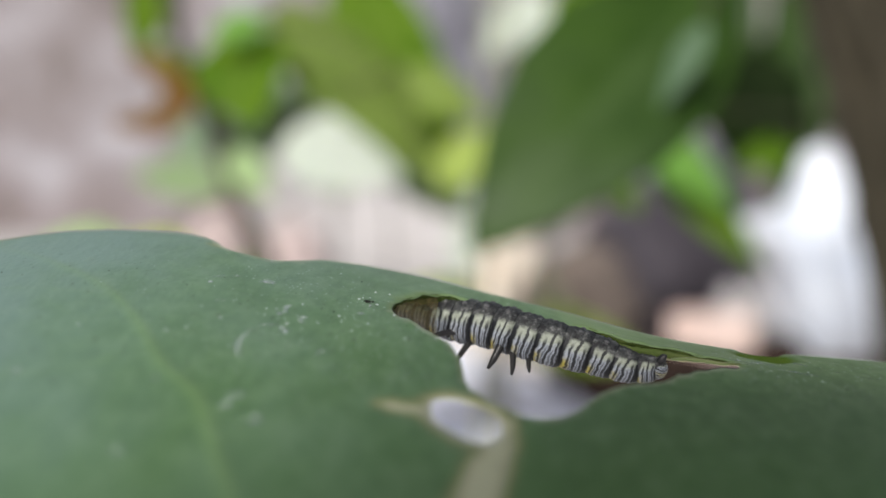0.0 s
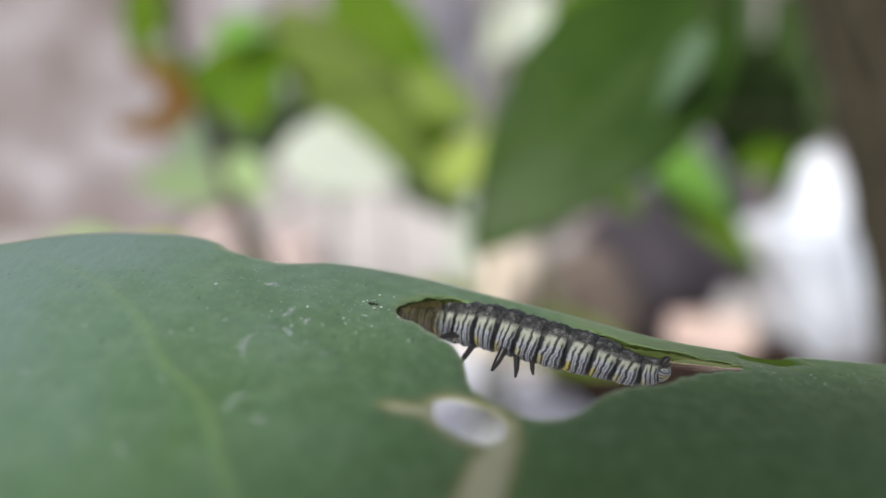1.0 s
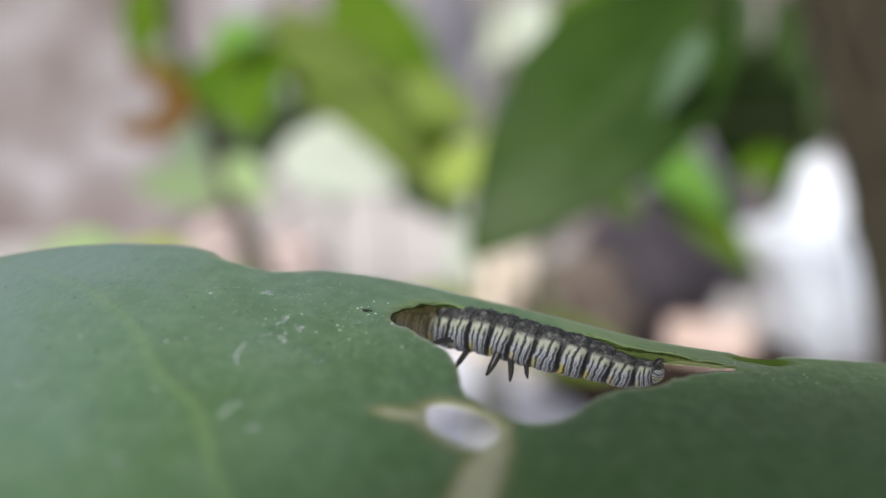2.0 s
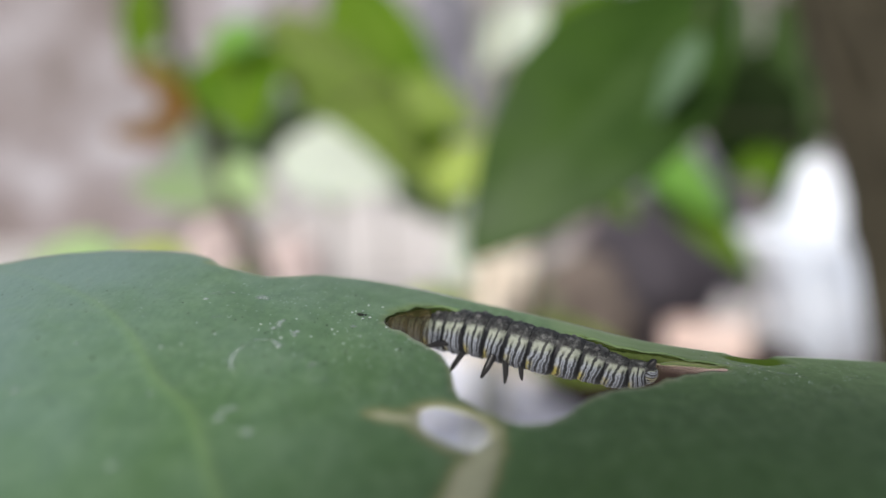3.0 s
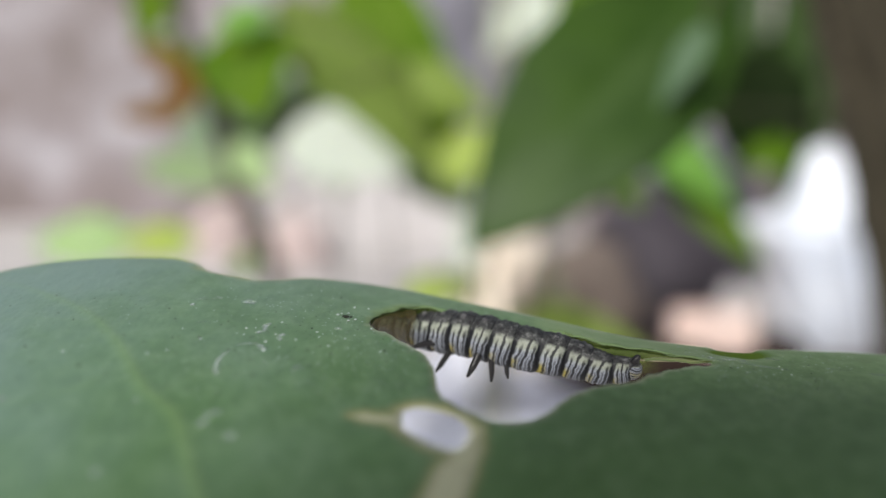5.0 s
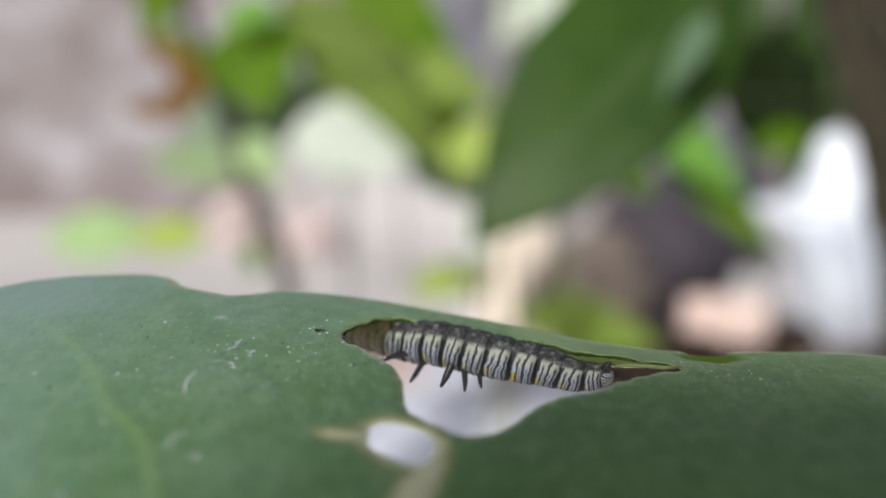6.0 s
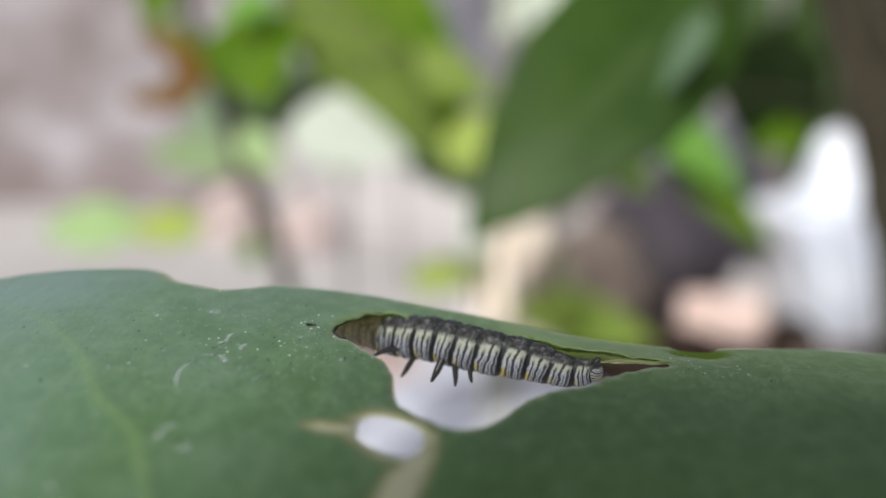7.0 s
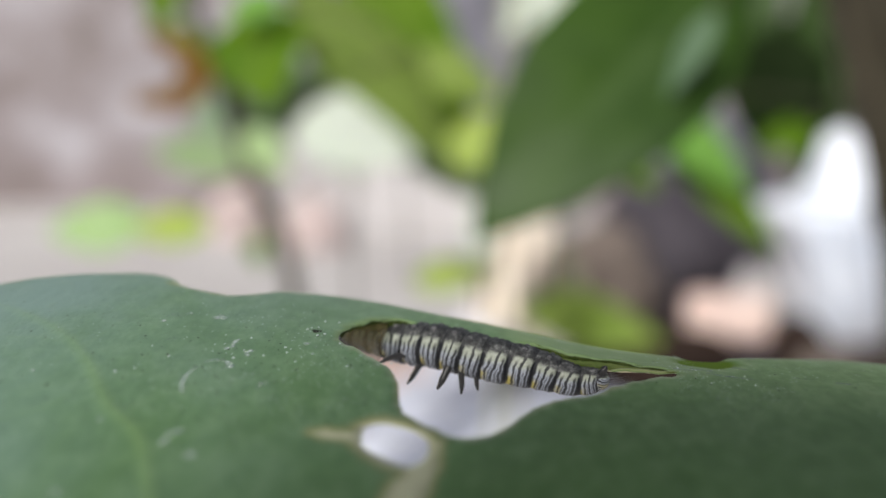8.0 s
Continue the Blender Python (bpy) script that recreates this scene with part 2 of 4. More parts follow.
LIGHT_LEAF = leaf_mat("light_green_leaf", (0.36, 0.55, 0.24), (0.50, 0.68, 0.36), (0.52, 0.68, 0.4), 18, 0.4)
YELLOW_LEAF = leaf_mat("yellow_green_leaf", (0.32, 0.46, 0.08), (0.46, 0.58, 0.13), (0.5, 0.6, 0.25), 18, 0.4)
OLIVE_LEAF = leaf_mat("olive_leaf", (0.150, 0.240, 0.034), (0.225, 0.325, 0.068), (0.24, 0.34, 0.08), 18, 0.4)
SPRING_LEAF = leaf_mat("spring_green_leaf", (0.225, 0.345, 0.058), (0.320, 0.440, 0.105), (0.34, 0.46, 0.14), 18, 0.45)
MINT_LEAF = leaf_mat("mint_green_leaf", (0.230, 0.340, 0.215), (0.330, 0.440, 0.310), (0.36, 0.46, 0.33), 18, 0.35)
# Whitened green: strong sunlight is put into this leaf colour.
LIT_PALE_LEAF = leaf_mat("lit_pale_leaf", (0.56, 0.64, 0.57), (0.69, 0.76, 0.70), (0.71, 0.77, 0.72), 18, 0.3)
FADED_LEAF = leaf_mat("faded_green_leaf", (0.24, 0.36, 0.18), (0.34, 0.46, 0.25), (0.4, 0.5, 0.3), 18, 0.35)
# Teal colour that imitates a sheen on the large dark leaf.
GLOSS_LEAF = leaf_mat("gloss_leaf", (0.085, 0.16, 0.080), (0.150, 0.235, 0.150), (0.13, 0.21, 0.12), 18, 0.3)
# Near-black green: deep shade is put into this leaf colour.
SHADE_COLOUR_LEAF = leaf_mat("shade_coloured_leaf", (0.006, 0.013, 0.003), (0.011, 0.022, 0.005), (0.008, 0.015, 0.004), 18, 0.03, 0.7, 0.05)
DRY_LEAF = leaf_mat("dry_leaf", (0.135, 0.068, 0.011), (0.240, 0.132, 0.028), (0.3, 0.17, 0.09), 25, 0.3, 0.7)
TWIG = plain("twig_bark", (0.024, 0.023, 0.013), (0.062, 0.056, 0.033), 60, 0.85, 0.5)
PALE_STEM = plain("pale_stem", (0.26, 0.27, 0.17), (0.40, 0.41, 0.29), 60, 0.8, 0.4)
TRUNK = plain("trunk_bark", (0.038, 0.033, 0.019), (0.080, 0.069, 0.043), 22, 0.9, 0.9, 0.006)
GROUND = plain("pale_ground", (0.39, 0.368, 0.360), (0.58, 0.575, 0.572), 3.0, 0.9, 0.6, 0.01)
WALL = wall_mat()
WHITE = plain("white_plastic", (0.70, 0.785, 0.93), (0.90, 0.935, 0.985), 8, 0.5, 0.3, 0.004)
SHEET = plain("pale_sheet", (0.70, 0.745, 0.88), (0.86, 0.895, 0.98), 10, 0.5, 0.3, 0.003)
PALE_BLOCK = plain("pale_concrete", (0.43, 0.41, 0.41), (0.60, 0.59, 0.60), 7, 0.9, 0.5, 0.004)
ROCK = plain("dark_rock", (0.040, 0.036, 0.043), (0.100, 0.091, 0.108), 14, 0.9, 0.9, 0.008, 0.12)
BROWN_ROCK = plain("brown_rock", (0.120, 0.097, 0.082), (0.230, 0.187, 0.162), 14, 0.9, 0.9, 0.008)
# Greyer sheet colour that stands for a shadow cast across the plastic.
SHEET_SHADOW = plain("sheet_shadow", (0.34, 0.365, 0.45), (0.46, 0.485, 0.57), 9, 0.6, 0.4, 0.003)
EARTH = plain("dark_earth", (0.020, 0.013, 0.010), (0.058, 0.038, 0.030), 16, 0.95, 0.9, 0.006, 0.1)
PINK_STONE = plain("pink_stone", (0.45, 0.36, 0.345), (0.66, 0.56, 0.55), 12, 0.9, 0.6, 0.006)
GREY_STONE = plain("grey_stone", (0.11, 0.11, 0.135), (0.23, 0.23, 0.27), 9, 0.9, 0.7, 0.006)
BRICK = plain("clay_brick", (0.74, 0.51, 0.43), (0.95, 0.80, 0.74), 20, 0.85, 0.7, 0.004)
STUMP = plain("cut_wood", (0.88, 0.71, 0.55), (0.97, 0.90, 0.79), 24, 0.8, 0.6, 0.004)


# ---- shared builders ----
def part(name, bm, material, parent=None, label=""):
    me = bpy.data.meshes.new(name)
    bm.normal_update()
    bm.to_mesh(me)
    bm.free()
    me.materials.append(material)
    for p in me.polygons:
        p.use_smooth = True
    ob = new(name, me)
    ob.parent = parent
    return tagged(ob, label)


def root(name, m, label, category, group=""):
    ob = new(name)
    ob.empty_display_size = 0.01
    ob.matrix_world = m
    return tagged(ob, label, category, group)


def spline(points, steps):
    """A smooth line through the points."""
    ps = [Vector(p) for p in points]
    ps = [2 * ps[0] - ps[1]] + ps + [2 * ps[-1] - ps[-2]]
    out = []
    for i in range(1, len(ps) - 2):
        a, b, c, d = ps[i - 1:i + 3]
        for k in range(steps):
            t = k / steps
            out.append(0.5 * (2 * b + (c - a) * t + (2 * a - 5 * b + 4 * c - d) * t * t + (3 * b - a - 3 * c + d) * t ** 3))
    out.append(ps[-2])
    return out


def tube(points, radii, sides=10, rough=0.0, steps=6):
    """A tapered, capped tube along a smooth line; rough: uneven bark, as a share of the radius."""
    line = spline(points, steps)
    bm = bmesh.new()
    rings = []
    for i, p in enumerate(line):
        t = (line[min(i + 1, len(line) - 1)] - line[max(i - 1, 0)]).normalized()
        side = t.cross(Vector((0.31, 0.95, 0.05))).normalized()
        up = side.cross(t)
        f = i / (len(line) - 1) * (len(radii) - 1)
        j = min(int(f), len(radii) - 2)
        r = radii[j] + (radii[j + 1] - radii[j]) * (f - j)
        ring = []
        for k in range(sides):
            a = 2 * math.pi * k / sides
            d = side * math.cos(a) + up * math.sin(a)
            rr = r * (1 + rough * noise.noise(p * 30 + d * 2.5))
            ring.append(bm.verts.new(p + d * rr))
        rings.append(ring)
    for a, b in zip(rings, rings[1:]):
        for k in range(sides):
            bm.faces.new((a[k], a[(k + 1) % sides], b[(k + 1) % sides], b[k]))
    bm.faces.new(rings[0][::-1])
    bm.faces.new(rings[-1])
    return bm


def blade(base, tip, width, face, sag=0.06, fold=0.15, wave=0.03, curl=0.0, skew=0.82):
    """A pointed leaf blade with thickness, a midrib fold and side veins, from base to tip; face: the way its top looks; skew: over 1, widest near the tip."""
    base, tip = Vector(base), Vector(tip)
    axis = tip - base
    length = axis.length
    axis.normalize()
    side = axis.cross(Vector(face)).normalized()
    up = side.cross(axis)
    nu, nv = 28, 14
    seed = base * 17
    bm = bmesh.new()
    vein = bm.verts.layers.float.new("vein")

    def outline(s):
        return math.sin(math.pi * s ** skew) ** 0.85 * (1 - 0.25 * s) * (1.12 if skew < 1 else 1.22) + 0.015

    grid = []
    for layer in (0, 1):
        rows = []
        for i in range(nu + 1):
            s = i / nu
            row = []
            for j in range(nv + 1):
                q = 2 * j / nv - 1
                w = width * 0.5 * outline(s)
                edge = 1 + 0.05 * noise.noise(seed + Vector((s * 9, q, 0)))
                p = base + axis * (length * s) + side * (w * q * edge)
                lift = fold * abs(q) * w - sag * length * (2 * s - 1) ** 2 + curl * length * q * q
                lift += wave * width * noise.noise(seed + Vector((s * 4, q * 1.5, 3)))
                rib = (abs(q) * 0.9 - s * 6) % 1.0
                lift -= 0.012 * width * max(0, 1 - abs(rib - 0.5) * 9)
                vtx = bm.verts.new(p + up * (lift - layer * 0.0005))
                vtx[vein] = max(max(0.0, 1 - abs(q) * 9), 0.6 * max(0.0, 1 - abs(rib - 0.5) * 9))
                row.append(vtx)
            rows.append(row)
        grid.append(rows)
    top, low = grid
    for i in range(nu):
        for j in range(nv):
            bm.faces.new((top[i][j], top[i + 1][j], top[i + 1][j + 1], top[i][j + 1]))
            bm.faces.new((low[i][j], low[i][j + 1], low[i + 1][j + 1], low[i + 1][j]))
        for j in (0, nv):
            bm.faces.new((top[i][j], low[i][j], low[i + 1][j], top[i + 1][j]))
    for i in (0, nu):
        for j in range(nv):
            bm.faces.new((top[i][j], top[i][j + 1], low[i][j + 1], low[i][j]))
    bmesh.ops.recalc_face_normals(bm, faces=bm.faces)
    return bm


def boulder(size, seed, rough=0.22, flat=0.25):
    """A worn stone that stands on z = 0."""
    bm = bmesh.new()
    bmesh.ops.create_icosphere(bm, subdivisions=4, radius=0.5)
    for v in bm.verts:
        d = v.co.normalized()
        k = 1 + rough * noise.noise(d * 1.6 + Vector((seed, 0, 0))) + rough * 0.4 * noise.noise(d * 5 + Vector((0, seed, 0)))
        c = v.co * k
        v.co = Vector((c.x * size[0], c.y * size[1], max(c.z, -flat) * size[2]))
    low = min(v.co.z for v in bm.verts)
    for v in bm.verts:
        v.co.z -= low
    return bm


# ---- ground and wall ----
def ground():
    bm = bmesh.new()
    n, near = 90, 4.0
    verts = []
    for i in range(n + 1):
        row = []
        for j in range(n + 1):
            a, b = 2 * i / n - 1, 2 * j / n - 1
            x, y = near * a + 400 * a ** 7, 1.5 + near * b + 400 * b ** 7
            h = 0.008 * noise.noise(Vector((x * 3, y * 3, 0))) + 0.004 * noise.noise(Vector((x * 11, y * 11, 2)))
            row.append(bm.verts.new((x, y, h)))
        verts.append(row)
    for i in range(n):
        for j in range(n):
            bm.faces.new((verts[i][j], verts[i + 1][j], verts[i + 1][j + 1], verts[i][j + 1]))
    tagged(part("ground", bm, GROUND), "pale pinkish trodden garden ground", "ground", kind="structure")


def garden_wall():
    bm = bmesh.new()
    bmesh.ops.create_cube(bm, size=1)
    bmesh.ops.scale(bm, vec=(9, 0.2, 1.0), verts=bm.verts)
    bmesh.ops.subdivide_edges(bm, edges=[e for e in bm.edges if abs(e.verts[0].co.y - e.verts[1].co.y) < 0.01], cuts=30, use_grid_fill=True)
    for v in bm.verts:
        if v.co.y < 0:
            v.co.y += 0.03 * noise.noise(v.co * 1.7)
    bmesh.ops.translate(bm, vec=(0.5, 2.55, 0.47), verts=bm.verts)
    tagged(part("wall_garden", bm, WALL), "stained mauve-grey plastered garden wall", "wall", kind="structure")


ground()
garden_wall()


# ---- the eaten leaf ----
PIVOT = Vector((0.00671, 0.08449, 0.37815))


def height(x, y):
    """The blade's height over its pivot in millimetres, x along it and y across it."""
    z = 0.1948 + 0.05404 * y - 0.002019 * y * y - 2.228e-05 * y * y * y + 2.448e-07 * y * y * y * y\
         - 0.1598 * x - 0.004422 * x * y - 5.166e-06 * x * y * y + 3.39e-07 * x * y * y * y + 0.0005413 * x * x\
         - 1.963e-05 * x * x * y - 1.893e-07 * x * x * y * y + 2.596e-05 * x * x * x + 5.535e-07 * x * x * x * y - 3.501e-07 * x * x * x * x
    return z + 0.12 * noise.noise(Vector((x * 0.09, y * 0.09, 4)))


MARGIN_FAR = ((-49.8, 10.8), (-46.6, 10.4), (-43.8, 11.2), (-39.5, 12.2), (-34.5, 12.8), (-30.5, 13.3), (-27.6, 11.9), (-26.1, 9.6), (-23.4, 8.8), (-21.3, 8.1), (-19.1, 9.6), (-17.4, 11.1), (-14.2, 11.7), (-11.1, 11.9), (-6.9, 11.7), (-4.3, 11.1), (-0.8, 10.2), (2.2, 9.3), (6.1, 7.8), (9.8, 6.1), (13.5, 4.9), (17.0, 4.3), (18.2, 4.3), (18.6, 4.0), (20.0, 3.7), (21.4, 4.1), (22.4, 4.9), (23.2, 5.6), (25.0, 6.5), (28.3, 7.5), (33.6, 9.5), (37.2, 9.2), (44, 6), (53, -2), (59, -9))
MARGIN_NEAR = ((61, -18), (58, -28), (50, -37), (36, -43), (18, -46), (0, -47), (-22, -46), (-42, -41), (-55, -31), (-62, -17), (-63, -5), (-58, 5))
BITE = ((-10.95, -0.1), (-10.84, 0.9), (-10.51, 2.01), (-9.9, 3.39), (-9.02, 4.62), (-8.2, 5.75), (-7.15, 6.51), (-5.65, 6.58), (-4.13, 5.95), (-2.13, 4.97), (-0.17, 4.31), (1.05, 4.05), (2.22, 2.72), (3.19, 2.69), (4.47, 3.84), (5.71, 4.1), (7.08, 2.93), (8.17, 1.83), (9.82, 1.6), (11.43, 1.14), (12.99, 0.46), (14.73, -0.42), (16.46, -1.12), (17.3, -2.4), (13.8, -4.2), (11.6, -6.2), (9.9, -7.9), (8, -9), (5.8, -10.1), (4.2, -12.4), (2.3, -15.3), (0.8, -17.1), (-0.9, -17.4), (-2.5, -16.3), (-4.2, -14.7), (-5, -13.4), (-5.3, -11.2), (-5.4, -8.9), (-6, -6.5), (-7.3, -4.2), (-8.9, -2.7), (-10, -1.4))
SMALL_BITE = ((-7.6, -16.6), (-7.1, -15.7), (-6.1, -15.4), (-4.6, -15.9), (-3.3, -17), (-2.8, -18.6), (-3.1, -20.4), (-4, -21.6), (-5.1, -21.2), (-6.5, -20), (-7.4, -18.8))
VEINS = (((-46, 8), (-39.4, 3.1), (-33.6, -2.0), (-29.6, -7.5), (-25.8, -14.4), (-22.9, -18), (-21.2, -21.8), (-19.7, -26.0), (-18.3, -29.8), (-14, -46)), ((-56, -22), (-35.6, -17.3), (-31.3, -15.8), (-27.4, -11.4)), ((-56, -4), (-41.3, -2.9), (-35.4, -3.4), (-31.5, -4.6)), ((-30.6, -5.5), (-28, 2.5), (-24.6, 6.8)), ((16.1, -8.4), (21.1, -8.4), (24.4, -11.8)))
SCARS = (((-10.2, -17.4), (-7.8, -17.7), 1.25), ((-2.9, -21.6), (-3.8, -24.3), 1.6), ((-3.8, -24.3), (-4.8, -28.5), 2), ((-4.8, -28.5), (-5.7, -34.1), 2.2), ((-2.7, -18.4), (-2.9, -21.6), 1.3))
GRAZED = (((19.2, 2.6), (20.6, 2.3), 1.8), ((20.6, 2.3), (21.9, 3.5), 1.8))
YELLOWED = (((-27.3, 10.6), (-24.9, 9.3)), ((-24.9, 9.3), (-22.3, 8.5)))


def dense(points, step, closed=True):
    ps = [Vector((*p, 0)) for p in points]
    out = []
    for a, b in zip(ps, ps[1:] + ([ps[0]] if closed else [])):
        k = max(1, int((b - a).length / step))
        out += [a.lerp(b, i / k).to_2d() for i in range(k)]
    return out if closed else out + [ps[-1].to_2d()]


def rounded(points, closed=True):
    """The closed outline with its corners eased."""
    n = len(points)
    out = []
    for i in range(n):
        a, b = Vector(points[i]), Vector(points[(i + 1) % n])
        out += [a.lerp(b, 0.25), a.lerp(b, 0.75)]
    return [(p.x, p.y) for p in out]


def far_to(points, closed):
    a = np.array([tuple(p) for p in points])
    b = np.roll(a, -1, axis=0) if closed else a[1:]
    a = a if closed else a[:-1]

    def gap_to(p):
        d = b - a
        t = np.clip(((p - a) * d).sum(1) / np.maximum((d * d).sum(1), 1e-9), 0, 1)
        return float(np.sqrt((((a + d * t[:, None]) - p) ** 2).sum(1)).min())

    return gap_to


def inside(p, poly):
    x, y, odd = p[0], p[1], False
    for (x0, y0), (x1, y1) in zip(poly, poly[1:] + poly[:1]):
        if (y0 > y) != (y1 > y) and x < (x1 - x0) * (y - y0) / (y1 - y0) + x0:
            odd = not odd
    return odd


def eaten_leaf():
    delaunay_2d_cdt = mathutils.geometry.delaunay_2d_cdt
    thing = root("eaten_leaf", Matrix.Translation(PIVOT), "large waxy green leaf with ragged eaten holes and dust", "leaf")
    rng = random.Random(5)
    jag = lambda ps, k: [Vector((p.x + k * (rng.random() - 0.5), p.y + k * (rng.random() - 0.5))) for p in ps]
    outer = dense(rounded(MARGIN_FAR + MARGIN_NEAR), 0.7)
    bite = jag(dense(rounded(BITE), 0.35), 0.16)
    small = jag(dense(rounded(SMALL_BITE), 0.4), 0.1)
    loops = [outer, bite, small]
    tup = [[tuple(p) for p in q] for q in loops]
    gaps = [far_to(q, True) for q in loops]
    veins = [(far_to([q.to_2d() for q in spline([(x, y, 0) for x, y in v], 5)], False), 0.75 if i == 0 else 0.45) for i, v in enumerate(VEINS)]
    verts, edges = [], []
    for q in loops:
        k = len(verts)
        verts += q
        edges += [(k + i, k + (i + 1) % len(q)) for i in range(len(q))]
    for a, b, w in GRAZED:
        for k in range(160):
            p = np.array(a) + (np.array(b) - np.array(a)) * rng.uniform(-0.1, 1.1) + np.array((rng.uniform(-w, w), rng.uniform(-w, w)))
            if inside(p, tup[0]) and not any(inside(p, q) for q in tup[1:]) and min(g(p) for g in gaps) > 0.12:
                verts.append(Vector(p))
    for v in VEINS:
        line = [q.to_2d() for q in spline([(x, y, 0) for x, y in v], 14)]
        for p, q in zip(line, line[1:]):
            d = (q - p).normalized()
            for e in (-0.8, -0.4, 0.0, 0.4, 0.8):
                c = np.array((p.x - d.y * e, p.y + d.x * e))
                if inside(c, tup[0]) and not any(inside(c, r) for r in tup[1:]) and min(g(c) for g in gaps) > 0.3:
                    verts.append(Vector(c))
    y = -48.0
    while y < 24:
        x = -67.0
        while x < 60:
            p = np.array((x + 0.2 * rng.random(), y + 0.2 * rng.random()))
            if inside(p, tup[0]) and not any(inside(p, q) for q in tup[1:]) and min(g(p) for g in gaps) > 0.3:
                verts.append(Vector(p))
            x += 0.8
        y += 0.8
    pts, _, faces, *_ = delaunay_2d_cdt(verts, edges, [], 0, 1e-5)
    bm = bmesh.new()
    vein, rim, scar, grazed = (bm.verts.layers.float.new(s) for s in ("vein", "rim", "scar", "grazed"))
    top, low = [], []
    for p in pts:
        q = np.array((p.x, p.y))
        vv = max(max(0.0, 1 - d(q) / w) * (1.0 if w > 0.5 else 0.3) for d, w in veins) * float(np.interp(p.y, (-20, 0, 8), (1.0, 0.45, 0.1)))
        near = gaps[1](q)
        rr = max(0.0, 1 - near / (1.6 if (p.x > 0 and p.y > -0.35 * p.x + 3) or (p.x < -4 and p.y > 3) else 0.75), 0.6 * (1 - gaps[0](q) / 0.5))
        ss = max(0.0, 0.95 * (1 - gaps[2](q) / 1.7), 0.35 * (1 - gaps[1](q) / 0.9) if p.y < -6 else 0)
        for a, b, w in SCARS:
            ss = max(ss, 1.5 * (1 - far_to((a, b), False)(q) / w))
        for edge in YELLOWED:
            ss = max(ss, 0.5 * (1 - far_to(edge, False)(q) / 1.1))
        if p.x > 0 and p.y > -0.35 * p.x + 4:
            rr = max(rr, 0.85 * min(1.0, p.x / 5) * min(1.0, max(0.0, (24 - p.x) / 6)))
        z = height(p.x, p.y) + 0.12 * vv - 0.12 * min(ss, 1)
        raw = max(1 - far_to((a, b), False)(q) / w for a, b, w in GRAZED)
        gg = max(0.0, 3.0 * raw)
        if p.x > 15:
            rr = max(rr, 0.95 * max(0.0, 1 - abs(raw + 0.30) / 0.35))
        z -= 0.18 * min(1.0, gg)
        ragged = max(0.0, 1 - gaps[1](q) / 1.2)
        z += 0.25 * ragged * noise.noise(Vector((p.x * 0.6, p.y * 0.6, 8)))
        thick = 0.07 + 0.33 * min(1.0, min(g(q) for g in gaps) / 0.9)
        made = []
        for layer in (0, 1):
            v = bm.verts.new(Vector((p.x, p.y, z - thick * layer)) * 0.001)
            v[vein], v[rim], v[scar] = vv, (rr if layer == 0 else max(rr, 0.3)), min(1.0, ss)
            v[grazed] = min(1.0, gg)
            made.append(v)
        top.append(made[0])
        low.append(made[1])
    count = {}
    for f in faces:
        c = sum((pts[i] for i in f), Vector((0, 0))) / len(f)
        if not inside(c, tup[0]) or any(inside(c, q) for q in tup[1:]):
            continue
        a, b, d = f
        if (pts[b] - pts[a]).cross(pts[d] - pts[a]) < 0:
            a, b, d = a, d, b
        bm.faces.new((top[a], top[b], top[d]))
        bm.faces.new((low[a], low[d], low[b]))
        for e in ((a, b), (b, d), (d, a)):
            count[e] = count.get(e, 0) + 1
    for a, b in list(count):
        if (b, a) not in count:
            bm.faces.new((top[b], top[a], low[a], low[b]))
    for v in [v for v in bm.verts if not v.link_faces]:
        bm.verts.remove(v)
    part("blade", bm, EATEN, thing)
    z0 = height(-60, -6)
    part("stalk", tube([Vector(p) * 0.001 for p in ((-57, -5, z0 - 0.6), (-66, -7, z0 - 1.5), (-80, -9, z0 - 6), (-92, -10, z0 - 16))], (0.0012, 0.0018, 0.0022, 0.0026)), STALK, thing)

    # the far lip of the large bite, curled down behind the caterpillar
    lip = [p.to_2d() for p in spline([(x, y, 0) for x, y in BITE[1:24]], 10)]
    bm = bmesh.new()
    layers = [bm.verts.layers.float.new(s) for s in ("vein", "rim", "scar", "grazed")]
    rows = []
    for i, p in enumerate(lip):
        f = i / (len(lip) - 1)
        drop = float(np.interp(p.x, (-10, -7, -3, 1, 2.5, 4, 7, 10, 13, 16, 17), (0.4, 1.25, 0.85, 0.5, 0.4, 1.05, 1.0, 1.05, 0.7, 0.4, 0.1))) * (1 + 0.6 * noise.noise(Vector((p.x * 1.1, 0, 3))) + 0.35 * noise.noise(Vector((p.x * 3.1, 0, 7))))
        row = []
        for side in (0, 1):
            for k in range(6):
                g = (k if side == 0 else 5 - k) / 5
                wave = 0.28 * g * noise.noise(Vector((p.x * 1.6, g * 1.5, 0)))
                v = bm.verts.new(Vector((p.x, p.y + 0.10 + 0.45 * g * g + wave + 0.14 * side, height(p.x, p.y) - 0.05 - drop * g)) * 0.001)
                v[layers[3]] = 0.45 + 0.5 * noise.noise(Vector((p.x * 0.7, g * 2, 9))) + (0.4 if p.x < -6 else 0)
                row.append(v)
        rows.append(row)
    for a, b in zip(rows, rows[1:]):
        for k in range(12):
            bm.faces.new((a[k], a[(k + 1) % 12], b[(k + 1) % 12], b[k]))
    bm.faces.new(rows[0])
    bm.faces.new(rows[-1][::-1])
    bmesh.ops.recalc_face_normals(bm, faces=bm.faces)
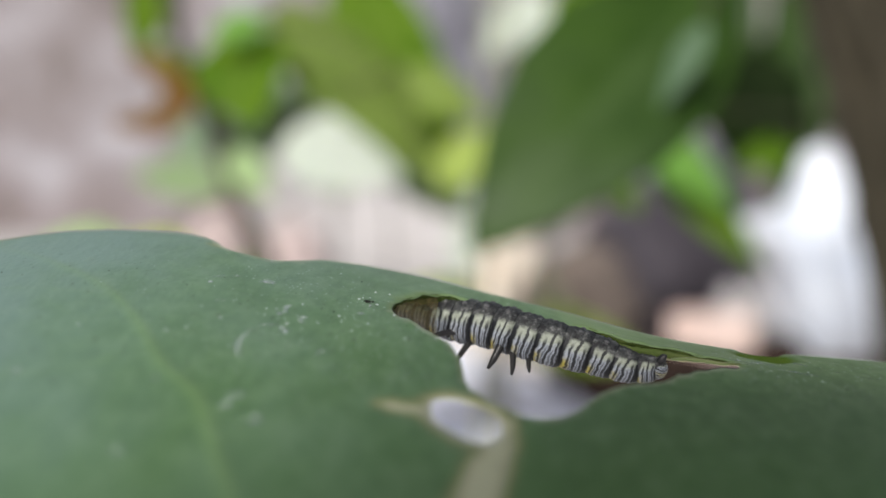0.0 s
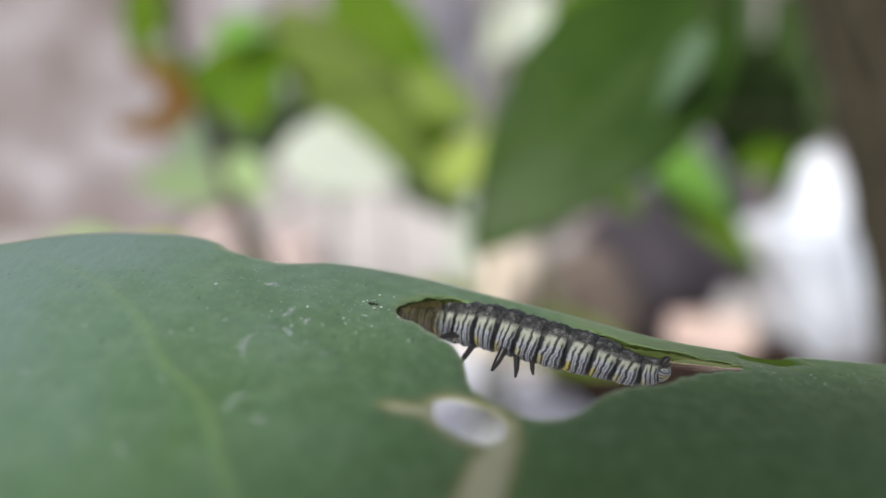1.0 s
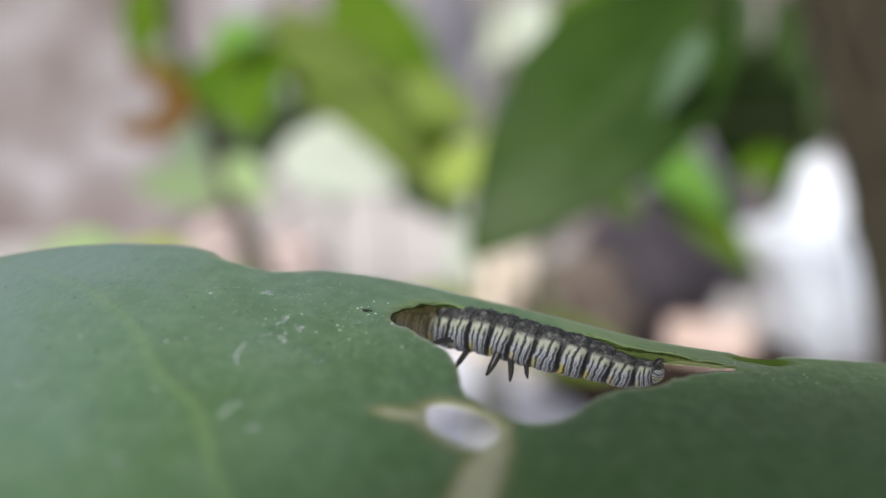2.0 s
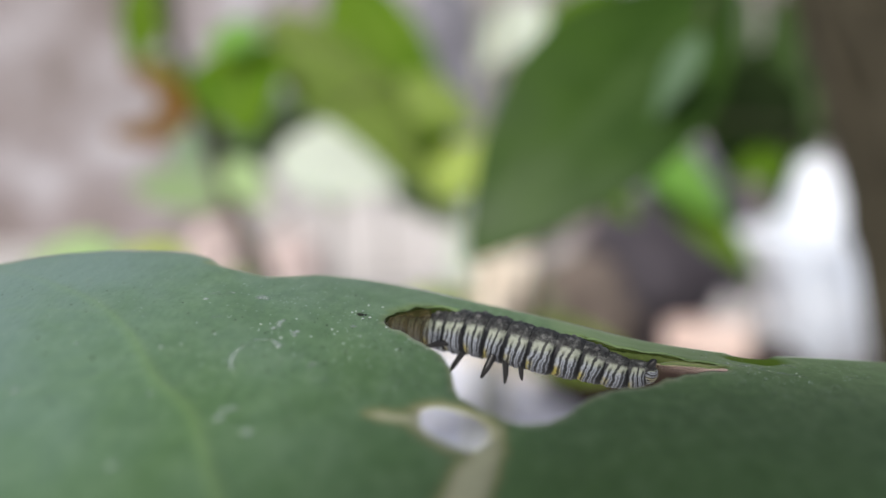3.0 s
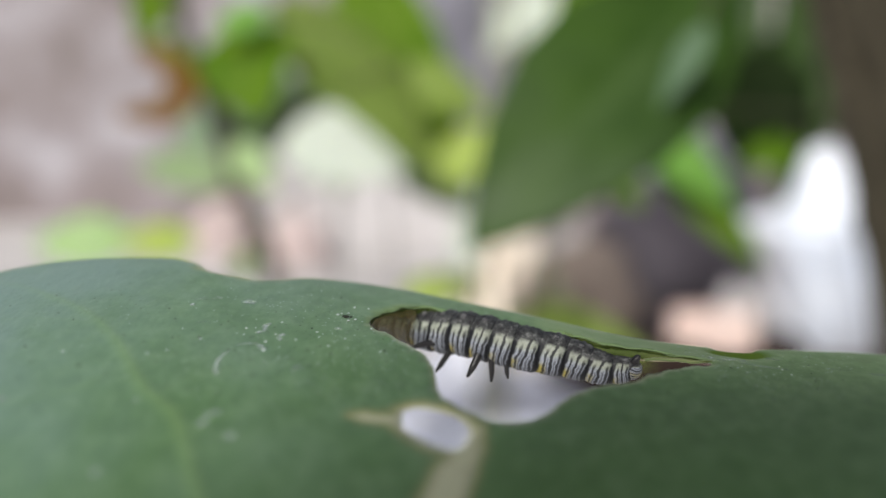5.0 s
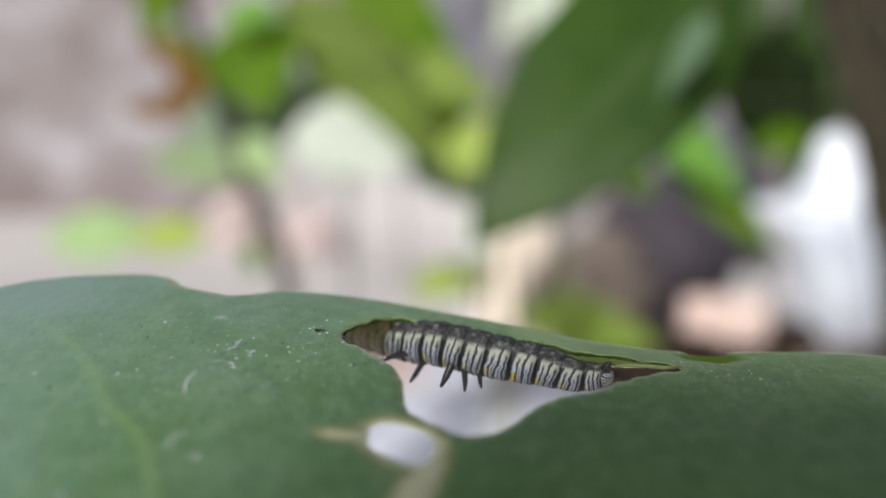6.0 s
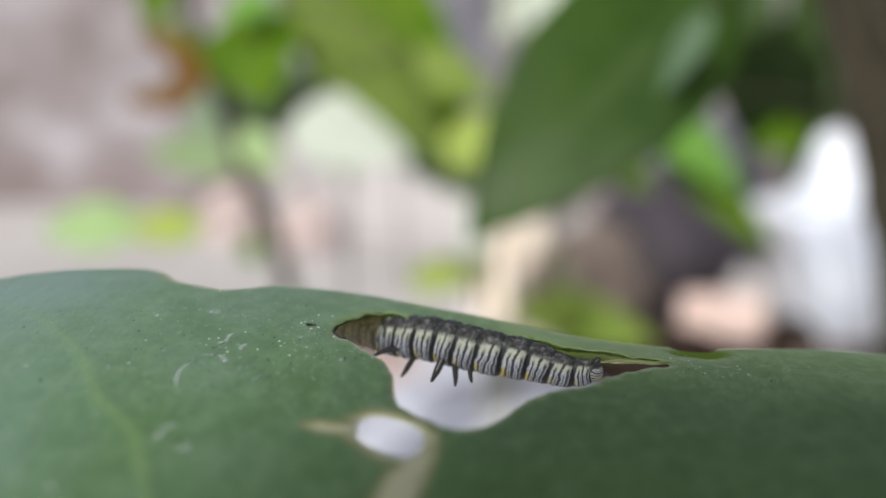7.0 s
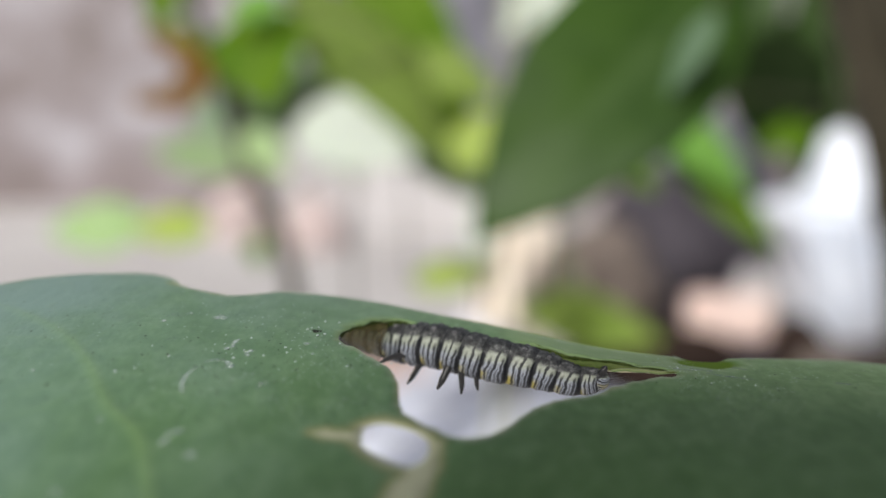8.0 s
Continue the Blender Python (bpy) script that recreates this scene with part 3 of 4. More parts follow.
    part("curled_edge", bm, CHEWED_SHADED, thing, "thin chewed edge curled downwards")

    # an added thin brown skin that stands for shade over the bite's narrow end
    near, far = (BITE[0], BITE[-1], BITE[-2], BITE[-3]), (BITE[0], BITE[2], BITE[4], BITE[6])
    near, far = ([q.to_2d() for q in spline([(x, y, 0) for x, y in e], 6)] for e in (near, far))
    bm = bmesh.new()
    rows = []
    for i, (a, b) in enumerate(zip(near, far)):
        row = []
        for layer in (0, 1):
            for k in range(9):
                g = (k if layer == 0 else 8 - k) / 8
                p = a.lerp(b, g)
                if i == len(near) - 1:
                    p.x += 0.35 * noise.noise(Vector((0, g * 6, 3)))
                h = height(p.x, p.y) - 0.25 - 0.5 * math.sin(math.pi * g) * i / len(near) + 0.1 * noise.noise(Vector((p.x, p.y, 2)))
                row.append(bm.verts.new(Vector((p.x, p.y, h - 0.03 * layer)) * 0.001))
        rows.append(row)
    for a, b in zip(rows, rows[1:]):
        for k in range(18):
            bm.faces.new((a[k], a[(k + 1) % 18], b[(k + 1) % 18], b[k]))
    bmesh.ops.recalc_face_normals(bm, faces=bm.faces)
    part("shade_skin", bm, SHADE_SKIN, thing, "thin brown see-through skin standing for shade")

    def flake(x, y, r, rise, sides, name, mat):
        bm = bmesh.new()
        ring = []
        for layer in (0, 1):
            ring.append([bm.verts.new(Vector((x + math.cos(a) * r * k * (1 - 0.3 * layer), y + math.sin(a) * r * k * 1.6 * (1 - 0.3 * layer), height(x, y) + 0.02 + layer * rise)) * 0.001)
                         for a, k in ((2 * math.pi * i / sides, 0.25 + 1.1 * rng.random()) for i in range(sides))])
        for i in range(sides):
            bm.faces.new((ring[0][i], ring[0][(i + 1) % sides], ring[1][(i + 1) % sides], ring[1][i]))
        bm.faces.new(ring[1])
        bm.faces.new(ring[0][::-1])
        bmesh.ops.recalc_face_normals(bm, faces=bm.faces)
        return part(name, bm, mat, thing)

    def film(points, wide, strength=1.0):
        """A smear along a line on the blade, thickest in its middle."""
        bm = bmesh.new()
        depth = bm.verts.layers.float.new("film")
        line = spline([(x, y, 0) for x, y in points], 10)
        rows = []
        for i, q in enumerate(line):
            d = (line[min(i + 1, len(line) - 1)] - line[max(i - 1, 0)]).normalized()
            f = i / (len(line) - 1)
            w = wide * (0.45 + 0.55 * math.sin(math.pi * f)) * (1 + 0.5 * noise.noise(q * 1.3))
            row = []
            for k in range(7):
                e = k / 3 - 1
                x, y = q.x - d.y * w * e, q.y + d.x * w * e
                v = bm.verts.new(Vector((x, y, height(x, y) + 0.035)) * 0.001)
                v[depth] = strength * (1 - abs(e) ** 1.5) * min(1.0, 4 * f, 4 * (1 - f))
                row.append(v)
            rows.append(row)
        for a, b in zip(rows, rows[1:]):
            for k in range(6):
                bm.faces.new((a[k], a[k + 1], b[k + 1], b[k]))
        bmesh.ops.recalc_face_normals(bm, faces=bm.faces)
        return part("dried_film", bm, FILM, thing)

    for x, y, r in ((-13.58, 1.32, 0.1), (-12.06, 0.63, 0.12), (-12.62, 0.08, 0.1), (-13.29, 1.75, 0.08), (-18.54, -7.35, 0.2), (-18.69, -6.86, 0.16), (-18.34, -7.61, 0.14), (-19.29, -4.24, 0.16), (-18.49, -5.92, 0.14), (-26.7, -9.49, 0.14), (-20.53, -19.46, 0.24), (-20.38, -19.13, 0.18), (-25.62, -25.65, 0.22), (-25.68, -16.5, 0.16), (-34.8, -16.62, 0.2), (-13.24, -2.08, 0.18), (-11.2, 3.79, 0.12), (-12.39, 3.76, 0.12), (-21.37, 2.05, 0.2), (-25.6, 0.48, 0.16), (-23.41, -6.38, 0.1), (-18.39, -21.16, 0.25), (-14.82, -3.22, 0.1), (-32.98, -9.41, 0.14)):
        if r < 0.15:
            flake(x, y, r * 1.2, 0.05, 9, "dust_fleck", FLECK)
        else:
            film((((x - r, y - 2 * r), (x, y), (x + 0.7 * r, y + 2.2 * r))), r * 2.6)
    for k in range(44):
        x, y = (rng.gauss(-17, 3.5), rng.gauss(-6, 4.5)) if k < 36 else (rng.gauss(20, 1.6), rng.gauss(-2, 1.6))
        flake(x, y, rng.choice((0.05, 0.06, 0.08, 0.11)), 0.05, 6, "dust_fleck", FLECK)
    for x, y, dx, w in ((17.8, -0.7, 1.3, 0.5), (19.4, -0.4, 1.6, 0.7), (20.4, -1.7, 1.8, 0.6), (22.2, -2.3, 1.9, 0.5), (22.9, 1.2, 1.0, 0.8), (18.3, 0.6, 0.8, 0.5), (27.5, -1.5, 1.2, 0.4), (30.5, -3.0, 1.4, 0.5)):
        film(((x - dx, y + 0.35 * dx), (x, y), (x + dx, y - 0.3 * dx)), w, 0.8)
    # a torn ribbon of the blade that hangs along the end of the bite
    bm = bmesh.new()
    layers = [bm.verts.layers.float.new(s) for s in ("vein", "rim", "scar", "grazed")]
    line = spline([(x, y, 0) for x, y in ((11.7, -1.0), (12.8, -1.0), (14.6, -1.3), (16.1, -1.5), (17.6, -1.2))], 10)
    rings = []
    for i, p in enumerate(line):
        f = i / (len(line) - 1)
        tall = 0.04 + 0.09 * math.sin(math.pi * f) ** 0.5
        z = height(p.x, p.y) - 0.30 + 0.25 * f + 0.10 * noise.noise(Vector((p.x * 0.8, 0, 6)))
        ring = []
        for dy, dz in ((-0.08, -1), (-0.16, 0), (-0.02, 1), (0.10, 1), (0.06, 0), (0.08, -1)):
            v = bm.verts.new(Vector((p.x, p.y + dy, z + dz * tall)) * 0.001)
            v[layers[1]], v[layers[2]] = 0.5, (0.50 if dz == 1 else 0.30)
            ring.append(v)
        rings.append(ring)
    for a, b in zip(rings, rings[1:]):
        for k in range(6):
            bm.faces.new((a[k], a[(k + 1) % 6], b[(k + 1) % 6], b[k]))
    bm.faces.new(rings[0])
    bm.faces.new(rings[-1][::-1])
    bmesh.ops.recalc_face_normals(bm, faces=bm.faces)
    part("torn_ribbon", bm, EATEN, thing, "narrow torn ribbon of green leaf")
    # a limp flap torn from the underside of the lip, paler along its lower edge
    crest = spline(((7.13, 2.61, -1.07), (8.85, 1.51, -1.25), (11.4, 0.94, -1.52), (13.61, -0.07, -1.79), (15.78, -1.04, -2.01), (16.97, -2.08, -1.94)), 14)
    foot = spline(((7.07, 2.38, -1.81), (8.77, 1.24, -2.21), (11.33, 0.69, -2.38), (13.56, -0.27, -2.36), (15.74, -1.2, -2.3), (16.94, -2.19, -2.0)), 14)
    for name, low, high, mat, lift in (("torn_flap", 0.10, 0.80, FLAP, 0.0), ("flap_edge", -0.06, 0.12, SCAR, -0.03)):
        bm = bmesh.new()
        rows = []
        for a, b in zip(crest, foot):
            row = []
            for layer in (0, 1):
                for k in range(6):
                    g = low + (high - low) * (k if layer == 0 else 5 - k) / 5
                    p = b.lerp(a, g)
                    w = 0.16 * noise.noise(Vector((p.x * 1.3, g * 2, 4)))
                    row.append(bm.verts.new(Vector((p.x, p.y + w - 0.22 * math.sin(math.pi * g) + lift + 0.05 * layer, p.z + 0.10 * noise.noise(Vector((p.x * 2.3, g, 12))))) * 0.001))
            rows.append(row)
        for a, b in zip(rows, rows[1:]):
            for k in range(12):
                bm.faces.new((a[k], a[(k + 1) % 12], b[(k + 1) % 12], b[k]))
        bm.faces.new(rows[0])
        bm.faces.new(rows[-1][::-1])
        bmesh.ops.recalc_face_normals(bm, faces=bm.faces)
        part(name, bm, mat, thing, "limp olive flap of torn leaf" if mat is FLAP else "tan dried edge of a torn flap")
    # dried smears
    for arc, wide, strength in (
        (((-20.5, -7.2), (-21.0, -8.4), (-21.3, -9.6), (-21.3, -11.0), (-21.0, -12.2), (-20.4, -13.2)), 0.42, 1.0),
        (((-22.4, 1.4), (-21.4, 2.3), (-20.9, 2.0), (-20.0, 2.8)), 0.9, 0.8),
        (((-18.6, -4.6), (-19.0, -3.0), (-18.3, -1.6)), 0.5, 0.9),
        (((-17.4, -12.6), (-18.2, -11.0), (-17.8, -9.2), (-16.6, -8.0)), 1.6, 0.45),
        (((-19.9, -21.8), (-18.6, -21.0), (-17.9, -19.6)), 1.0, 0.6),
        (((-15.8, -11.8), (-15.5, -10.4), (-14.9, -9.6)), 0.7, 0.7),
        (((-24.6, -4.2), (-24.0, -3.2), (-22.8, -2.8)), 0.8, 0.5),
        (((-12.9, -1.9), (-12.4, -2.6), (-12.6, -3.6)), 0.5, 0.6),
        (((-30.2, -14.6), (-28.8, -14.0), (-27.6, -14.4)), 0.9, 0.5),
        (((-21.2, -7.6), (-19.8, -6.6), (-18.6, -6.9), (-17.9, -8.2)), 0.5, 0.85),
        (((-16.9, -3.8), (-17.6, -4.8), (-17.2, -5.9)), 0.6, 0.9),
        (((-19.4, -17.2), (-20.2, -18.2), (-20.9, -17.8)), 0.8, 0.9),
        (((-26.4, 1.2), (-24.6, 2.2), (-22.8, 3.0)), 0.9, 0.6),
    ):
        film(arc, wide, strength)
    # the first three dark flakes stand for a small hole in the blade
    for x, y, r in ((-12.83, 1.11, 0.34), (-13.1, 1.12, 0.22), (-12.5, 1.12, 0.2), (-31.13, -11.7, 0.16), (-36.15, -8.51, 0.12), (-23.63, -6.12, 0.12), (-24.68, -9.26, 0.1), (-22.46, -14.63, 0.12), (-26.9, -15.4, 0.12), (-13.73, 5.93, 0.12), (-31.75, -18.17, 0.1), (-16.1, -6.7, 0.1), (-28.72, -12.96, 0.1), (18.23, -3.33, 0.1), (24.08, -6.18, 0.12), (11.76, -10.8, 0.12), (19.26, -11.49, 0.14)):
        flake(x, y, r, 0.04, 6, "dark_speck", SPECK)
    bm = bmesh.new()
    k = 0
    while k < 2600:
        x, y = (rng.gauss(20, 6), rng.gauss(-4, 4)) if k % 4 == 0 else (rng.gauss(-13, 8), rng.gauss(-8, 8)) if k % 4 == 1 else (rng.uniform(-50, 45), rng.uniform(-34, 20))
        if inside((x, y), tup[0]) and not any(inside((x, y), q) for q in tup[1:]) and noise.noise(Vector((x * 0.12, y * 0.12, 1))) > -0.1:
            r, s = rng.choice((0.02, 0.025, 0.03, 0.04, 0.05, 0.07)) * (1.5 if k % 4 == 1 else 1.0), 5
            z = height(x, y) + 0.03
            mid = bm.verts.new(Vector((x, y, z + 0.05)) * 0.001)
            ring = [bm.verts.new(Vector((x + r * math.cos(a) * (0.6 + 0.8 * rng.random()), y + r * math.sin(a) * (0.6 + 0.8 * rng.random()), z)) * 0.001) for a in (0, 1.25, 2.5, 3.75, 5.0)]
            for i in range(s):
                bm.faces.new((mid, ring[i], ring[(i + 1) % s]))
        k += 1
    part("fine_dust", bm, FINE_DUST, thing)["kind"] = "stuff"
    bm = bmesh.new()
    for k in range(520):
        x, y = (rng.gauss(-15, 6), rng.gauss(-11, 6)) if k % 2 else (rng.uniform(-48, 42), rng.uniform(-34, 2))
        if inside((x, y), tup[0]) and not any(inside((x, y), q) for q in tup[1:]):
            r = rng.choice((0.04, 0.05, 0.06, 0.08, 0.10))
            z = height(x, y) + 0.03
            mid = bm.verts.new(Vector((x, y, z + 0.03)) * 0.001)
            ring = [bm.verts.new(Vector((x + r * math.cos(a) * (0.5 + rng.random()), y + 1.7 * r * math.sin(a) * (0.5 + rng.random()), z)) * 0.001) for a in (0, 1.25, 2.5, 3.75, 5.0)]
            for i in range(5):
                bm.faces.new((mid, ring[i], ring[(i + 1) % 5]))
    part("dark_dust", bm, SPECK, thing)["kind"] = "stuff"
    return thing


leaf = eaten_leaf()


def plant_stem():
    """The plant's unseen upright stem; its upper leaves are added to shade part of the eaten one."""
    base = Vector((PIVOT.x - 0.095, PIVOT.y - 0.010, 0))
    thing = root("plant_stem", Matrix.Translation(base), "upright green stem with the eaten leaf and added shading leaves", "stem")
    line = ((0, 0, -0.01), (0.004, 0.002, 0.12), (-0.002, 0, 0.25), (0.0, 0, 0.37), (-0.002, -0.04, 0.46), (0.010, -0.10, 0.54), (0.005, -0.165, 0.60))
    part("main_stem", tube(line, (0.010, 0.009, 0.008, 0.0075, 0.006, 0.005, 0.003)), STALK, thing)
    # unseen leaves, added overhead only to block sun from the eaten leaf
    for a, b, w in (((0.033, -0.165, 0.560), (0.038, -0.265, 0.555), 0.088), ((0.090, -0.160, 0.575), (0.098, -0.260, 0.560), 0.082), ((-0.018, -0.214, 0.565), (0.094, -0.229, 0.550), 0.064)):
        part("leaf", blade(a, b, w, (0.2, 0.1, 1.0)), DARK_LEAF, thing)
        a, top = Vector(a), Vector((0.009, -0.115, 0.555))
        part("leaf_stalk", tube((top, top.lerp(a, 0.5) + Vector((0, 0, 0.004)), a), (0.002, 0.0015, 0.001), 8, 0.1, 4), STALK, thing)


plant_stem()


# ---- the caterpillar ----
def caterpillar():
    thing = root("caterpillar", Matrix.Translation(PIVOT), "white caterpillar with black stripes and yellow spots under a leaf strip", "caterpillar")
    line = [Vector(p) * 0.001 for p in spline(((-13.368, 12.342, -0.582), (-8.921, 9.215, -0.463), (-5.905, 7.135, -0.603), (-2.458, 5.286, -0.712), (1.263, 3.557, -1.429), (5.468, 2.286, -2.28), (8.982, 1.008, -3.159), (10.834, 0.472, -3.08)), 24)]
    # where one ring ends and the next begins, along the body
    joints = (-13.37, -11.83, -10.23, -8.65, -7.09, -5.34, -3.64, -1.92, -0.35, 1.5, 3.51, 5.7, 7.59, 9.45, 10.83)
    run = [0.0]
    for a, b in zip(line, line[1:]):
        run.append(run[-1] + (b - a).length)
    total = run[-1]
    radii = list(zip((run[24 * i] / total for i in range(8)), (0.00112, 0.00152, 0.00192, 0.00202, 0.00200, 0.00183, 0.00138, 0.00104)))
    share = [float(np.interp(x * 0.001, [p.x for p in line], run)) / total for x in joints]

    def at(f):
        d = f * total
        i = max(0, min(len(run) - 2, int(np.searchsorted(run, d)) - 1))
        p = line[i].lerp(line[i + 1], (d - run[i]) / (run[i + 1] - run[i]))
        t = (line[min(i + 3, len(line) - 1)] - line[max(i - 3, 0)]).normalized()
        r = float(np.interp(f, [q[0] for q in radii], [q[1] for q in radii]))
        side = t.cross(Vector((0, 0, 1))).normalized()
        return p, t, side, side.cross(t), r

    count, sides, cuts = len(share) - 1, 40, 12
    for k in range(count):
        bm = bmesh.new()
        uv = bm.loops.layers.uv.new("skin")
        rings = []
        for i in range(cuts + 1):
            u = i / cuts
            p, t, side, up, r = at(share[k] + (share[k + 1] - share[k]) * u)
            swell = 1 - 0.09 * abs(2 * u - 1) ** 5 + 0.02 * math.cos(2 * math.pi * 4.0 * u)
            ring = []
            for j in range(sides):
                a = 2 * math.pi * j / sides
                d = side * math.sin(a) - up * math.cos(a)
                lump = 1 + 0.03 * noise.noise(Vector((k * 3 + u * 3, math.cos(a) * 1.5, math.sin(a) * 1.5)))
                ring.append(bm.verts.new(p + d * r * swell * lump))
            rings.append(ring)
        for i in range(cuts):
            for j in range(sides):
                f = bm.faces.new((rings[i][j], rings[i][(j + 1) % sides], rings[i + 1][(j + 1) % sides], rings[i + 1][j]))
                for loop, (uu, vv) in zip(f.loops, ((i, j), (i, j + 1), (i + 1, j + 1), (i + 1, j))):
                    w = 2 * vv / sides
                    # pattern shifted on the hind end, its darker belly tone standing for shade
                    shade_shift = 0.08 * max(0.0, 1 - (k + uu / cuts) / count / 0.20)
                    loop[uv].uv = (uu / cuts, (w if w <= 1 else 2 - w) + shade_shift)
        bm.faces.new(rings[0])
        bm.faces.new(rings[-1][::-1])
        bmesh.ops.recalc_face_normals(bm, faces=bm.faces)
        part("segment", bm, SKIN, thing)
        p, t, side, up, r = at((share[k] + share[k + 1]) / 2)
        if k in (4, 5, 6, 7, 10, 11, 12):
            for s in (-1, 1):
                q = p + side * s * r * 0.36 + up * r * 0.74
                part("proleg", tube((q, q + up * r * 0.13 - side * s * 0.0001, q + up * r * 0.22), (r * 0.20, r * 0.17, r * 0.10), 8, 0.3, 3), PROLEG, thing, "short dark foot")
    # head with its black and white bands
    p, t, side, up, r = at(1.0)
    bm = bmesh.new()
    uv = bm.loops.layers.uv.new("skin")
    bmesh.ops.create_uvsphere(bm, u_segments=24, v_segments=16, radius=1)
    basis = Matrix((side, up, t)).transposed()
    old = {v: v.co.copy() for v in bm.verts}
    for v in bm.verts:
        c = v.co.copy()
        c.x *= 1 - 0.12 * max(0, c.z)
        v.co = p + basis @ (c * r * 0.90) + t * r * 0.02
    for f in bm.faces:
        for loop in f.loops:
            c = old[loop.vert]
            loop[uv].uv = (1.05 * abs(c.y * 0.75 + c.z * 0.45 + 0.35 * c.x - 0.05), 0.40 if c.y < 0.30 else 0.88)
    head = part("head", bm, SKIN, thing, "rounded head with black and white bands")
    tip = p + t * r * 0.30 + up * r * 0.60
    for s in (-1, 1):
        part("antenna", tube((tip + side * s * 0.0003, tip + side * s * 0.0004 + up * 0.0003 + t * 0.0003, tip + side * s * 0.0005 + up * 0.0006 + t * 0.0006), (0.00036, 0.00030, 0.00010), 8, 0.35, 4), BLACK, head, "short dark feeler")
    for a, b, c, thick in (
        ((-5.01, 5.37, -1.27), (-6.70, 4.84, -1.27), (-8.26, 4.28, -1.67), 0.30),
        ((-4.59, 5.19, -2.40), (-5.22, 5.44, -3.37), (-5.73, 5.38, -4.00), 0.26),
        ((-1.99, 3.01, -2.16), (-2.44, 2.64, -2.94), (-2.94, 2.53, -3.74), 0.34),
        ((-0.80, 2.99, -2.65), (-0.81, 2.83, -3.52), (-0.91, 2.71, -4.35), 0.28),
        ((0.49, 2.56, -3.00), (0.51, 2.46, -3.55), (0.57, 2.34, -4.03), 0.22),
    ):
        part("tentacle", tube([Vector(q) * 0.001 for q in (Vector(a) * 1.3 - Vector(b) * 0.3, a, b, c)], (thick * 0.00105, thick * 0.001, thick * 0.00085, thick * 0.00035), 10, 0.15, 6), BLACK, thing, "fleshy black tentacle")
    return thing


grub = caterpillar()


# ---- shrubs behind ----
CAMERA_SIDE = (-0.15, -0.9, 0.4)


def bent_leaf(line, widths, curl=0.35):
    """A dry leaf bent along a line, its edges curled towards the light; widths along the line."""
    line = spline(line, 7)
    bm = bmesh.new()
    rows = []
    for i, p in enumerate(line):
        t = (line[min(i + 1, len(line) - 1)] - line[max(i - 1, 0)]).normalized()
        side = t.cross(Vector(CAMERA_SIDE)).normalized()
        up = side.cross(t).normalized()
        w = float(np.interp(i / (len(line) - 1), np.linspace(0, 1, len(widths)), widths)) / 2
        row = []
        for layer in (0, 1):
            for k in range(7):
                q = (k if layer == 0 else 6 - k) / 3 - 1
                edge = 1 + 0.25 * noise.noise(p * 60 + Vector((q, 0, 0)))
                row.append(bm.verts.new(p + side * (w * q * edge) + up * (curl * w * q * q - 0.0004 * layer)))
        rows.append(row)
    for a, b in zip(rows, rows[1:]):
        for k in range(14):
            bm.faces.new((a[k], a[(k + 1) % 14], b[(k + 1) % 14], b[k]))
    bm.faces.new(rows[0])
    bm.faces.new(rows[-1][::-1])
    bmesh.ops.recalc_face_normals(bm, faces=bm.faces)
    return bm


def shrub_left():
    thing = root("shrub", pose(-0.10, 0.80, 0), "slender leafy shrub with lime and yellow-green leaves", "shrub")
    o = thing.matrix_world.translation

    def loc(p):
        return Vector(p) - o

    stem_line = [(-0.2063, 0.8246, 0.4696), (-0.2025, 0.8187, 0.4363), (-0.197, 0.8151, 0.4155), (-0.1856, 0.8107, 0.3905), (-0.1758, 0.8063, 0.3656), (-0.1682, 0.8019, 0.3406), (-0.1615, 0.7975, 0.3156), (-0.1539, 0.7942, 0.2969), (-0.1429, 0.7905, 0.2761), (-0.1293, 0.785, 0.2448)]
    part("main_stem", tube([loc(p) for p in stem_line] + [Vector((-0.012, 0, 0.12)), Vector((0, 0, -0.01))], (0.0064, 0.0072, 0.0068, 0.0060, 0.0060, 0.0075), 12, 0.35), TWIG, thing, "dark crooked woody stem")

    def leaf(base, tip, width, mat, join, face=CAMERA_SIDE, label="", **shape):
        part("leaf", blade(loc(base), loc(tip), width, face, **shape), mat, thing, label)
        a, b = loc(join), loc(base)
        part("leaf_stalk", tube((a, a.lerp(b, 0.5) + Vector((0, 0, 0.006)), b), (0.0018, 0.0012, 0.0009), 8, 0.2, 4), TWIG, thing)

    leaf((-0.0797, 0.8464, 0.4778), (0.0148, 0.7748, 0.3023), 0.0685, LIME_LEAF, (-0.2063, 0.8246, 0.4696), label="broad lime-green leaf", fold=0.35)
    # separate blade added for the lighter, folded half of the lime leaf
    leaf((-0.1319, 0.8204, 0.4455), (0.0004, 0.7667, 0.314), 0.0589, OLIVE_LEAF, (-0.0797, 0.8464, 0.4778), label="olive-green blade standing for the lime leaf's folded half")
    leaf((-0.1525, 0.796, 0.4224), (-0.1335, 0.7534, 0.3537), 0.0719, MID_LEAF, (-0.1319, 0.8204, 0.4455), label="mid-green drooping leaf")
    leaf((-0.1253, 0.7716, 0.428), (-0.1667, 0.7698, 0.4178), 0.0247, BRIGHT_LEAF, (-0.1525, 0.796, 0.4224))
    leaf((-0.2228, 0.867, 0.4797), (-0.2481, 0.8729, 0.3979), 0.0413, LIME_LEAF, (-0.2063, 0.8246, 0.4696))
